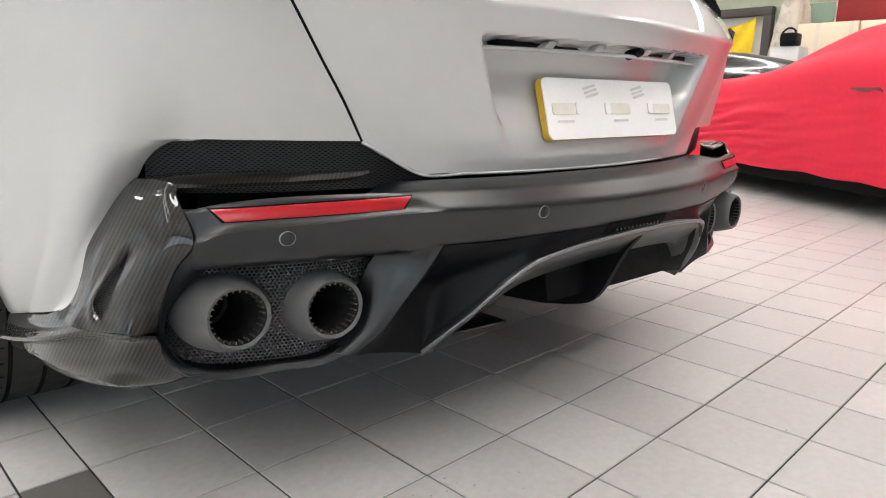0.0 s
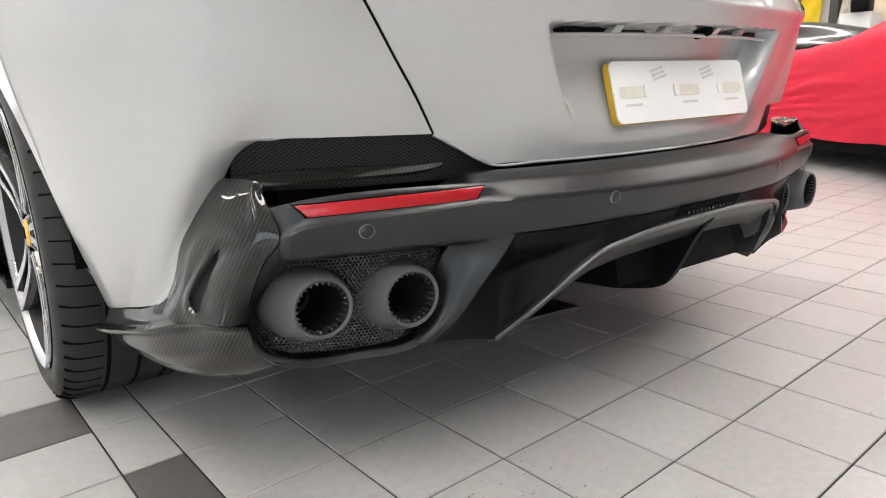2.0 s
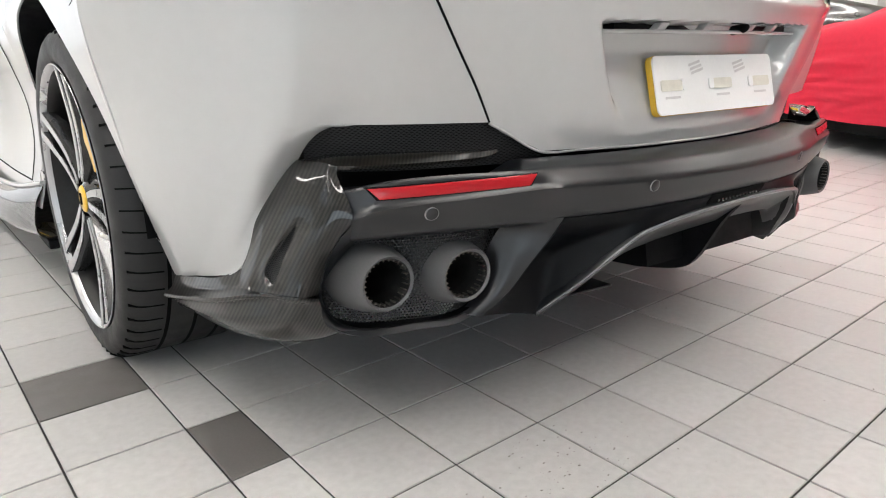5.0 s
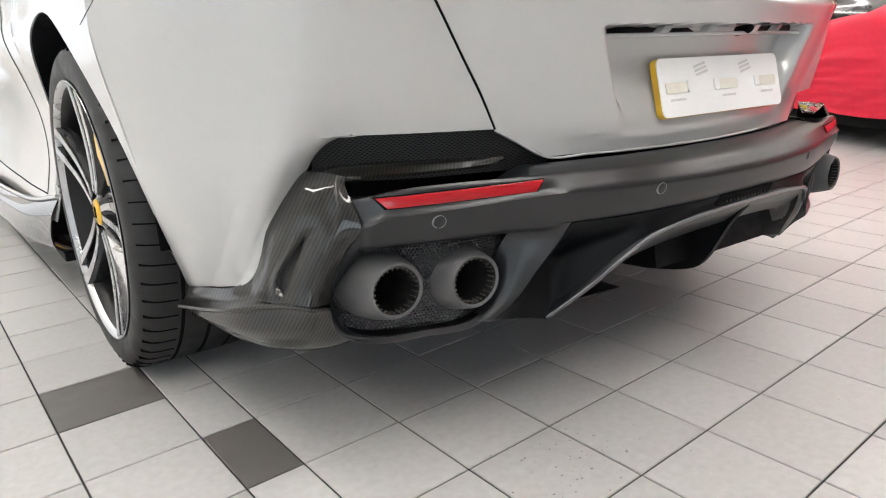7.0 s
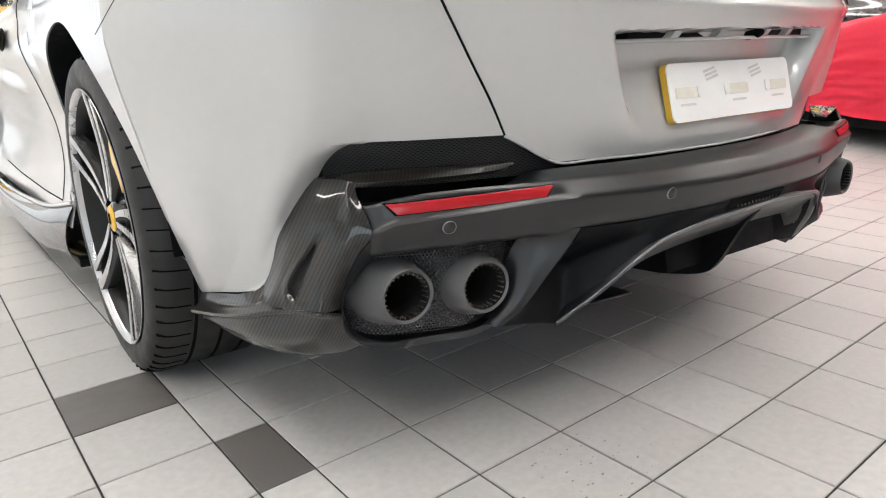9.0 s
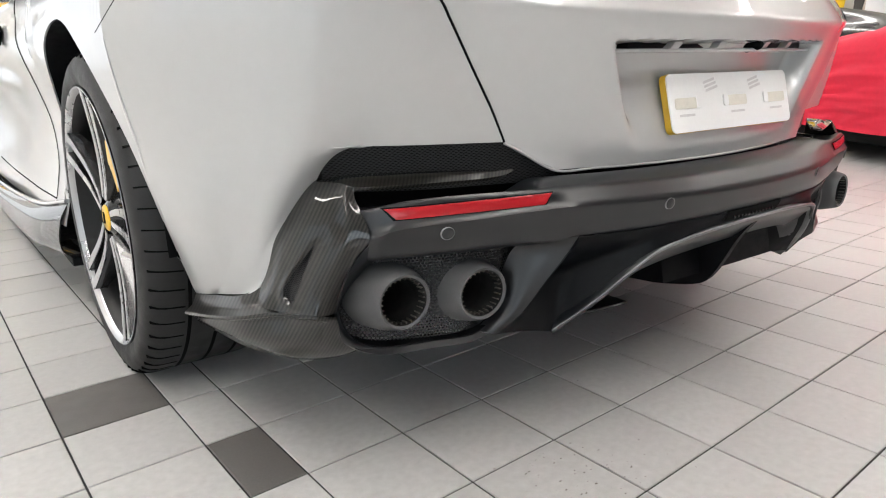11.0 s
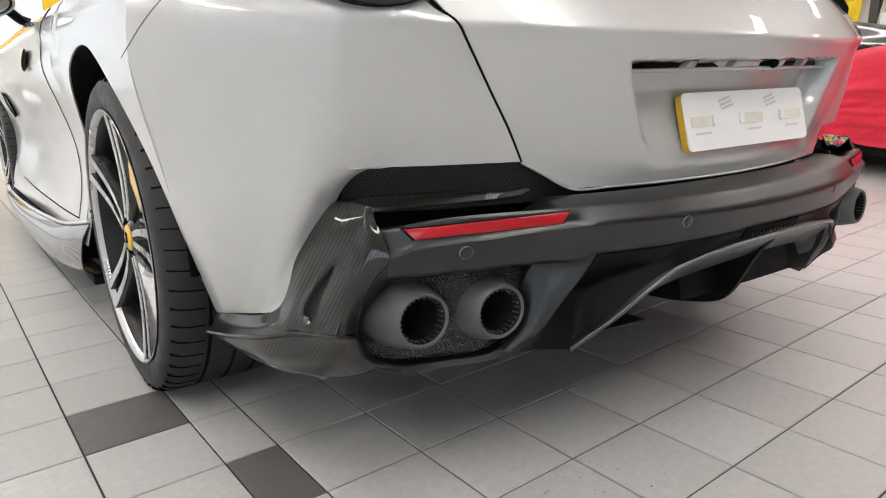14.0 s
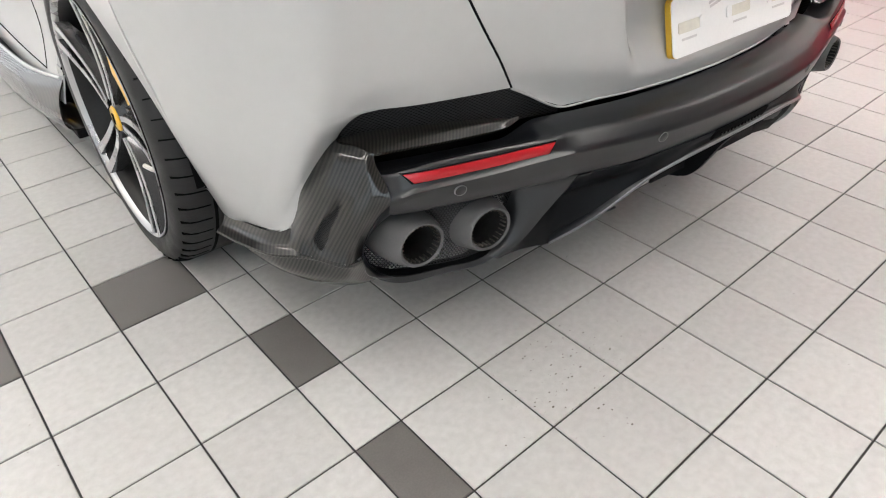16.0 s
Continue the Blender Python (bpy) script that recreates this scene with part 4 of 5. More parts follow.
# ---- carbon corner trims ----
for s, place in TAIL:
    trim = part("corner_trim", bmesh.new(), CARBON, car, "glossy carbon-fibre corner trim with a vent slot")
    outer = [(-0.750, 0.170, 0.5065), (-0.760, 0.173, 0.497), (-0.788, 0.188, 0.452), (-0.804, 0.199, 0.420), (-0.822, 0.222, 0.346), (-0.842, 0.200, 0.322)]
    ridge_o = [(-0.742, 0.128, 0.5085), (-0.752, 0.122, 0.497), (-0.772, 0.112, 0.452), (-0.785, 0.118, 0.420), (-0.822, 0.160, 0.345), (-0.828, 0.150, 0.321)]
    ridge_i = [(-0.736, 0.104, 0.5085), (-0.745, 0.096, 0.495), (-0.757, 0.082, 0.450), (-0.772, 0.080, 0.415), (-0.795, 0.092, 0.345), (-0.800, 0.088, 0.326)]
    inner_e = [(-0.727, 0.090, 0.505), (-0.7285, 0.088, 0.494), (-0.726, 0.056, 0.434), (-0.742, 0.070, 0.405), (-0.757, 0.098, 0.345), (-0.760, 0.105, 0.315)]
    rows, cols = 84, 90
    crest = [tuple(np.array(a) + (np.array(b3) - np.array(a)) * 0.20 + np.array((-0.001, -0.004, 0))) for a, b3 in zip(ridge_i, inner_e)]
    brow = [tuple((np.array(a) + np.array(b3)) / 2 + np.array((-0.004, -0.003, 0))) for a, b3 in zip(outer, ridge_o)]
    g = loft([outer, brow, ridge_o, ridge_i, crest, inner_e], rows, cols)

    def slot_at(i, j):
        """How far a place of the shell lies beside the slot's middle line, and how open the slot is there."""
        a, b3 = i / (rows - 1), j / (cols - 1)
        return a - (0.53 - 0.06 * b3), max(0.0, min(1, (b3 - 0.49) * 7, (0.935 - b3) * 9)) if 0.5 < b3 < 0.92 else 0.0
    for i in range(rows):
        for j in range(cols):
            d, wide = slot_at(i, j)
            ends = ss(0.40, 0.56, j / (cols - 1)) * ss(0.99, 0.88, j / (cols - 1))
            sink = 0.006 * math.exp(-((max(d, 0) - 0.02) / 0.10) ** 2) * ss(-0.075, 0.0, d) - 0.0020 * math.exp(-((d + 0.085) / 0.030) ** 2)
            g[i][j] = g[i][j] + np.array((0.55, 0.83, 0)) * sink * ends

    def slot_here(i, j):
        d, wide = slot_at(i, j)
        return abs(d) < 0.062 * wide
    part("trim_shell", thick(flip_to(sheet(g, keep=lambda i, j: not slot_here(i, j)), (-0.70, 0.35, 0.42)), 0.003), CARBON, trim, "", 55, place)
    part("slot_mesh", sheet([[(p[0] + 0.004, p[1] + 0.006, p[2]) for p in row[40:88:2]] for row in g[22:56:2]]), NET, trim, "black net in the slot", 0, place)
    # strip that closes the trim to the exhaust opening
    p_in = [(-0.722, 0.060, 0.430), (-0.741, 0.072, 0.405), (-0.756, 0.100, 0.345), (-0.759, 0.107, 0.315), (-0.751, 0.110, 0.272), (-0.722, 0.112, 0.244)]
    p_rim = [(-0.704, 0.076, 0.403), (-0.727, 0.107, 0.362), (-0.742, 0.129, 0.322), (-0.743, 0.129, 0.290), (-0.732, 0.113, 0.263), (-0.705, 0.093, 0.248)]
    p_mid = [((a[0] + b3[0]) / 2 - 0.002, (a[1] + b3[1]) / 2 - 0.004, (a[2] + b3[2]) / 2) for a, b3 in zip(p_in, p_rim)]
    part("opening_edge", thick(flip_to(sheet(loft([p_in, p_mid, p_rim], 8, 40)), (-0.70, 0.4, 0.33)), 0.003), SATIN, trim, "satin black edge", 50, place)
    # flange under the silver panel and the body below it
    f_in = [(-0.862, 0.434, 0.280), (-0.852, 0.352, 0.297), (-0.841, 0.272, 0.316), (-0.824, 0.224, 0.339)]
    f_out = [(-0.884, 0.436, 0.250), (-0.876, 0.330, 0.273), (-0.862, 0.235, 0.296), (-0.828, 0.152, 0.319)]
    f_mid = [((a[0] + b3[0]) / 2 + 0.004, (a[1] + b3[1]) / 2 + 0.004, (a[2] + b3[2]) / 2 - 0.006) for a, b3 in zip(f_in, f_out)]
    edge2 = f_out + [(-0.800, 0.088, 0.325), (-0.762, 0.098, 0.312)]
    part("flange", thick(flip_to(sheet(loft([f_in, f_mid, f_out], 8, 30)), (-0.70, 0.3, 0.1)), 0.003), CARBON, trim, "", 50, place)
    b_0 = [(p[0] - 0.001, p[1] - 0.001, p[2] - 0.004) for p in edge2]
    b_1 = [(p[0] + 0.002, p[1] + 0.001, p[2] - 0.008) for p in edge2]
    b_12 = [(p[0] + 0.016 * w, p[1] + 0.010 * w, p[2] - 0.013) for p, w in zip(edge2, (1, 1, 1, 1, 0.6, 0.2))]
    b_2 = [(-0.860, 0.436, 0.222), (-0.858, 0.340, 0.238), (-0.850, 0.245, 0.254), (-0.822, 0.165, 0.268), (-0.790, 0.112, 0.276), (-0.752, 0.108, 0.272)]
    b_3 = [(-0.815, 0.436, 0.198), (-0.820, 0.335, 0.203), (-0.806, 0.235, 0.213), (-0.782, 0.172, 0.222), (-0.750, 0.135, 0.231), (-0.722, 0.112, 0.245)]
    b_4 = [(-0.76, 0.436, 0.190), (-0.76, 0.335, 0.192), (-0.75, 0.25, 0.200), (-0.735, 0.20, 0.208), (-0.715, 0.165, 0.216), (-0.700, 0.14, 0.228)]
    part("lower_corner", thick(flip_to(sheet(loft([edge2, b_0, b_1, b_12, b_2, b_3, b_4], 46, 60)), (-0.70, 0.3, 0.3)), 0.003), CARBON, trim, "", 60, place)
    # blade along the grille
    t_in = [(-0.750, 0.166, 0.506), (-0.710, 0.152, 0.512), (-0.66, 0.128, 0.513), (-0.58, 0.090, 0.513), (-0.495, 0.045, 0.5105), (-0.479, 0.036, 0.509)]
    t_out = [(-0.728, 0.091, 0.505), (-0.705, 0.084, 0.504), (-0.66, 0.070, 0.503), (-0.58, 0.044, 0.503), (-0.51, 0.026, 0.5055), (-0.480, 0.030, 0.5085)]
    t_m = [((a[0] + b3[0]) / 2, (a[1] + b3[1]) / 2, (a[2] + b3[2]) / 2 + 0.004) for a, b3 in zip(t_in, t_out)]
    part("blade", thick(flip_to(sheet(loft([t_in, t_m, t_out], 8, 40)), (-0.6, 0.1, 0.40)), 0.005), CARBON, trim, "", 50, place)
    # grille behind
    gt = [(-0.735, 0.165, 0.556), (-0.6, 0.125, 0.560), (-0.46, 0.080, 0.556), (-0.36, 0.055, 0.505)]
    gb = [(-0.735, 0.175, 0.485), (-0.6, 0.125, 0.480), (-0.46, 0.080, 0.480), (-0.36, 0.055, 0.478)]
    part("tail_grille", sheet(loft([gt, gb], 10, 40)), NET, car, "black net grille above the bumper", 30, place)

# dark joint along the lid
for s, place in SIDES:
    joint = [(-0.469, 0.063, 0.551), (-0.501, 0.058, 0.606), (-0.535, 0.0565, 0.660), (-0.580, 0.056, 0.735), (-0.597, 0.055, 0.760), (-0.610, 0.070, 0.776), (-0.625, 0.11, 0.81)]
    part("lid_joint", tube(spline(joint, 40), 0.0021, 8), DARK, car, "", 60, place)

# trim strip under the lid's corner
for s, place in SIDES:
    part("lid_edge", tube(spline([(-0.469, 0.063, 0.549), (-0.44, 0.054, 0.533), (-0.40, 0.042, 0.508), (-0.377, 0.036, 0.4985), (-0.30, 0.018, 0.4975), (-0.2, -0.004, 0.497), (-0.1, -0.0145, 0.4965), (0, -0.018, 0.496)], 60), 0.0022, 8), SILVER, car, "", 60, place)

# ---- exhausts ----
def exhaust(u, v, z, place):
    """A fat flared tip with a rolled rim, a dark inner sleeve and a ring of small teeth."""
    R = 0.0438

    def at(p):
        # the tip points backwards, a little outwards and down
        x, y, h = p
        return place((u + x, v + y - x * 0.10, z + h - y * 0.05))
    ex = part("exhaust_tip", turned([(R - 0.006, 0.0015), (R - 0.002, -0.001), (R + 0.001, 0.003), (R + 0.0045, 0.014), (R + 0.011, 0.04), (R + 0.0145, 0.07), (R + 0.014, 0.10), (R + 0.007, 0.13), (R - 0.006, 0.16)], 56), TIP, car, "grey ceramic-coated flared exhaust tip", 50, at)
    part("sleeve", turned([(R - 0.006, 0.0015), (R - 0.0075, 0.006), (R - 0.008, 0.03), (R - 0.009, 0.11), (R - 0.014, 0.112), (R - 0.015, 0.20), (0.001, 0.20)], 56), TIPIN, ex, "sooty inner sleeve", 50, at)
    teeth = 26
    for k in range(teeth):
        a = 2 * math.pi * k / teeth
        bm = bmesh.new()
        for r, w in ((R - 0.0070, 0.0010), (R - 0.0105, 0.0008)):
            for y in (0.004, 0.016):
                for sgn in (-1, 1):
                    bm.verts.new((r * math.cos(a) - sgn * w * math.sin(a), y, r * math.sin(a) + sgn * w * math.cos(a)))
        bmesh.ops.convex_hull(bm, input=bm.verts[:])
        part("tooth", bm, TOOTH, ex, "", 0, at)
    return ex


for s, place in SIDES:
    exhaust(-0.676 - (0.018 if place is mirrored else 0), 0.046, 0.331, place)
    exhaust(-0.553 - (0.018 if place is mirrored else 0), 0.013 + (0.04 if place is mirrored else 0), 0.327, place)

# ---- wheels ----
def wheel(c_v, place, width=0.285, lip=-0.940):
    """Low-profile tyre on a rim with five twin spokes, brake disc and caliper."""
    R, RR = 0.3535, 0.277
    w = thing("wheel", place((lip, c_v, HUB_Z)), "wheel with twin-spoke diamond-cut rim and low-profile tyre", "wheel")
    w.parent = car
    w.matrix_parent_inverse = car.matrix_basis.inverted()
    for key in ("category",):
        del w[key]

    def at(p):
        # turned() spins round its second axis: that becomes the axle
        return place((lip + p[1], c_v + p[0], HUB_Z + p[2]))
    prof = [(RR - 0.004, 0.022), (RR + 0.004, 0.016), (RR + 0.010, 0.0115), (RR + 0.026, 0.0090), (RR + 0.044, 0.0100), (R - 0.020, 0.0150), (R - 0.010, 0.0230), (R - 0.003, 0.034), (R, 0.050)]
    prof += [(R, 0.050 + (width - 0.1) * k / 8) for k in range(1, 9)] + [(R - 0.003, width - 0.032), (R - 0.014, width - 0.014), (RR + 0.05, width), (RR, width - 0.02)]
    tyre = part("tyre", turned(prof, 96), RUBBER, w, "black low-profile tyre", 40, at)
    # tread: circumferential grooves and slanting cuts are dark inlays let into the rubber
    for g0 in (0.085, 0.140, 0.195):
        part("groove", turned([(R - 0.002, g0), (R + 0.0006, g0 + 0.001), (R + 0.0006, g0 + 0.008), (R - 0.002, g0 + 0.009)], 96), DARK, tyre, "", 40, at)
    cuts = 56
    for k in range(cuts):
        a = 2 * math.pi * k / cuts
        bm = bmesh.new()
        for t in np.linspace(0, 1, 6):
            y = 0.018 + 0.062 * t
            r = R + 0.0008 - max(0, (0.05 - y)) ** 2 * 9
            b3 = a + 0.02 * t
            for dr, da in ((0.0, -0.0040), (0.0, 0.0040), (-0.006, -0.0040), (-0.006, 0.0040)):
                bm.verts.new(((r + dr) * math.cos(b3 + da), y, (r + dr) * math.sin(b3 + da)))
        bm.verts.ensure_lookup_table()
        v = bm.verts
        for t in range(5):
            q, q2 = 4 * t, 4 * t + 4
            bm.faces.new((v[q], v[q + 1], v[q2 + 1], v[q2]))
            bm.faces.new((v[q + 1], v[q + 3], v[q2 + 3], v[q2 + 1]))
            bm.faces.new((v[q], v[q + 2], v[q2 + 2], v[q2]))
        part("tread_cut", bm, DARK, tyre, "", 0, at)
    rim = part("rim", turned([(RR + 0.002, 0.012), (RR + 0.006, 0.010), (RR + 0.004, 0.016), (RR - 0.006, 0.022), (RR - 0.014, 0.045), (RR - 0.024, 0.12), (RR - 0.03, 0.24), (RR - 0.002, 0.26)], 96), BARREL, w, "anthracite rim", 40, at)
    part("rim_lip", turned([(RR + 0.0045, 0.0095), (RR + 0.003, 0.0085), (RR - 0.002, 0.011), (RR - 0.006, 0.0215)], 96), RIMCUT, rim, "bright machined lip", 60, at)
    for k in range(5):
        for sgn in (-1, 1):
            a0 = radians(102 + 72 * k)

            def sp(r, side, y):
                # the pair spreads slightly from hub to rim
                off = sgn * (0.010 + 0.017 * (max(r - 0.045, 0.0) / 0.21) ** 0.6) + side
                return (r * math.cos(a0) - off * math.sin(a0), y, r * math.sin(a0) + off * math.cos(a0))
            rs = np.linspace(0.045, RR - 0.004, 9)
            dish = [0.030, 0.031, 0.031, 0.030, 0.028, 0.025, 0.021, 0.017, 0.012]
            hw = [0.0060 + 0.0045 * t for t in np.linspace(0, 1, 9)]
            face = [[sp(r, -h, d) for r, h, d in zip(rs, hw, dish)], [sp(r, h, d) for r, h, d in zip(rs, hw, dish)]]
            bevel = [[sp(r, -h - (0.005 if sgn < 0 else 0.002), d + 0.020) for r, h, d in zip(rs, hw, dish)], [sp(r, h + (0.005 if sgn > 0 else 0.002), d + 0.020) for r, h, d in zip(rs, hw, dish)]]
            rear = [[sp(r, -h - (0.008 if sgn < 0 else 0.004), d + 0.034 - 0.010 * (r > 0.24)) for r, h, d in zip(rs, hw, dish)], [sp(r, h + (0.008 if sgn > 0 else 0.004), d + 0.034 - 0.010 * (r > 0.24)) for r, h, d in zip(rs, hw, dish)]]
            bm = sheet([rear[0], bevel[0], [(p[0], p[1] + 0.0004, p[2]) for p in face[0]], [(p[0], p[1] + 0.0004, p[2]) for p in face[1]], bevel[1], rear[1]])
            spoke = part("spoke", bm, RIMDARK, rim, "", 40, at)
            bm = sheet([[(p[0], p[1] - 0.0016, p[2]) for p in face[0]], [(p[0], p[1] - 0.0016, p[2]) for p in face[1]]])
            part("spoke_face", thick(bm, 0.001), RIMCUT, rim, "bright machined spoke face", 40, at)
    part("hub", turned([(0.0, 0.030), (0.030, 0.030), (0.033, 0.033), (0.060, 0.046), (0.075, 0.07), (0.080, 0.12)], 48), RIMDARK, rim, "", 40, at)
    cap = part("hub_cap", turned([(0.0, 0.0245), (0.026, 0.0255), (0.029, 0.028), (0.029, 0.032)], 36), YELLOW, rim, "yellow hub cap", 40, at)
    emblem = box(-0.006, 0.006, 0.0225, 0.0250, -0.012, 0.013, 0.002)
    part("emblem", emblem, DARK, rim, "plain dark emblem", 0, at)
    for k in range(5):
        a = radians(77 + 72 * k)
        part("wheel_bolt", turned([(0.0, 0.040), (0.009, 0.040), (0.010, 0.043), (0.010, 0.06)], 10, axis_at=(0.055 * math.cos(a), 0.004, 0.055 * math.sin(a))), STEEL if k == 0 else RIMDARK, rim, "", 40, at)
    part("brake_disc", turned([(0.08, 0.150), (0.19, 0.150), (0.192, 0.155), (0.192, 0.175), (0.19, 0.18), (0.08, 0.18)], 64), STEEL, w, "grey steel brake disc", 40, at)
    bm = bmesh.new()
    arc = np.linspace(radians(124), radians(151), 10)
    sheet([[(r * math.cos(a), y, r * math.sin(a)) for a in arc] for r, y in ((0.160, 0.12), (0.160, 0.030), (0.215, 0.024), (0.246, 0.032), (0.246, 0.12))], bm)
    part("brake_caliper", thick(bm, 0.006), YELLOW, w, "yellow brake caliper", 30, at)
    part("valve", tube([(-0.215, 0.03, -0.045), (-0.2, 0.022, -0.042), (-0.18, 0.016, -0.04)], 0.005, 8), STEEL, rim, "steel valve", 40, at)
    return w


for s, place in SIDES:
    wheel(HUB_V, place)
    wheel(FRONT_V, place, 0.245, -0.953)

for s, place in SIDES:
    part("floor_pan", box(-0.93, -0.655, 1.30, 3.17, 0.135, 0.16, 0.004), DULL, car, "black floor pan", 30, place)

# ---- side details ----
for s, place in SIDES:
    # sill blade
    si = [(-0.922, 1.268, 0.322), (-0.945, 1.55, 0.275), (-0.955, 2.0, 0.235), (-0.965, 2.6, 0.20), (-0.968, 3.12, 0.185)]
    so = [(-0.950, 1.268, 0.185), (-0.985, 1.55, 0.165), (-1.0, 2.0, 0.150), (-1.005, 2.6, 0.14), (-0.99, 3.14, 0.165)]
    sm = [((a[0] + b3[0]) / 2 - 0.012, a[1], (a[2] + b3[2]) / 2 + 0.02) for a, b3 in zip(si, so)]
    su = [(p[0] + 0.10, p[1], p[2] - 0.01) for p in so]
    part("side_skirt", thick(flip_to(sheet(loft([si, sm, so, su], 16, 50)), (-0.7, 2.2, 0.3)), 0.004), CARBON, car, "glossy carbon side skirt", 40, place)
    part("skirt_edge", tube(spline([(p[0] - 0.003, p[1], p[2] + 0.004) for p in si], 40), 0.006, 8), SILVER, car, "", 60, place)
    # door seams
    part("door_seam", tube([(side_u(v, z) + 0.001, v, z) for v, z in spline([(1.42, 0.31), (1.43, 0.45), (1.45, 0.62), (1.50, 0.80), (1.56, 0.90)], 40)], 0.003, 6), DARK, car, "", 60, place)
    part("door_seam", tube([(side_u(v, z) + 0.001, v, z) for v, z in spline([(1.42, 0.31), (1.9, 0.285), (2.4, 0.27), (2.85, 0.28)], 40)], 0.003, 6), DARK, car, "", 60, place)
    # dark line drawn along the haunch crease, where a bright reflection ends
    part("haunch_crease_line", tube(spline([(-0.964, 0.438, 0.7255), (-0.957, 0.414, 0.742), (-0.946, 0.377, 0.767), (-0.936, 0.348, 0.786), (-0.918, 0.312, 0.811), (-0.895, 0.280, 0.838)], 20), 0.0006, 6), DULL, car, "", 60, place)
    # door handle pocket
    bm = turned([(0.0, 0.004), (0.030, 0.004), (0.036, 0.0), (0.040, -0.003)], 28)
    part("door_handle", bm, DARK, car, "black oval door handle pocket", 50, lambda p: place((side_u(1.83, 0.765 + p[2] * 0.9) - 0.007 + p[1], 1.83 + p[0] * 1.5, 0.765 + p[2] * 0.9)))
    # front wing scoop
    bm = turned([(0.0, 0.01), (0.05, 0.01), (0.06, 0.0), (0.064, -0.004)], 28)
    part("wing_scoop", bm, DARK, car, "black air outlet behind the front wheel", 50, lambda p: place((side_u(3.0, 0.60 + p[2] * 0.9) - 0.004 + p[1], 3.0 + p[0] * 1.3 + p[2] * 0.8, 0.60 + p[2] * 0.9)))
    # door mirror
    mm = bmesh.new()
    bmesh.ops.create_uvsphere(mm, u_segments=32, v_segments=18, radius=1)
    for v in mm.verts:
        x, y, z = v.co
        v.co = Vector((-1.005 + x * 0.105, 2.33 + (y if y > 0 else y * 0.25) * 0.09, 0.985 + z * 0.062 * (1 - 0.15 * x)))
    mirror = part("door_mirror", mm, SILVER, car, "silver door mirror", 50, place)
    mg = turned([(0.0, -0.001), (0.9, -0.001), (1.0, 0.0), (1.0, 0.02)], 32)
    part("mirror_glass", mg, MIRROR, mirror, "mirror glass", 30, lambda p: place((-1.005 + p[0] * 0.085, 2.306 + p[1], 0.985 + p[2] * 0.046)))
    part("mirror_rim", turned([(0.98, -0.002), (1.08, -0.004), (1.12, 0.3)], 32), DULL, mirror, "black rim", 30, lambda p: place((-1.005 + p[0] * 0.085, 2.306 + p[1] * 0.05, 0.985 + p[2] * 0.046)))
    part("mirror_arm", tube([(-0.93, 2.36, 0.965), (-0.89, 2.38, 0.93), (-0.82, 2.40, 0.905)], 0.018, 10), DULL, mirror, "black arm", 40, place)
    g = loft([[(-0.60, 1.25, 0.985), (-0.62, 1.9, 0.965), (-0.64, 2.7, 0.95)], [(-0.47, 1.35, 1.12), (-0.44, 1.9, 1.24), (-0.47, 2.45, 1.22)]], 8, 20)
    part("side_window", thick(flip_to(sheet(g), (0, 2, 0.9)), 0.004), GLASS, car, "dark side window", 40, lambda p: place((p[0] - 0.03, p[1], p[2] + 0.012)))

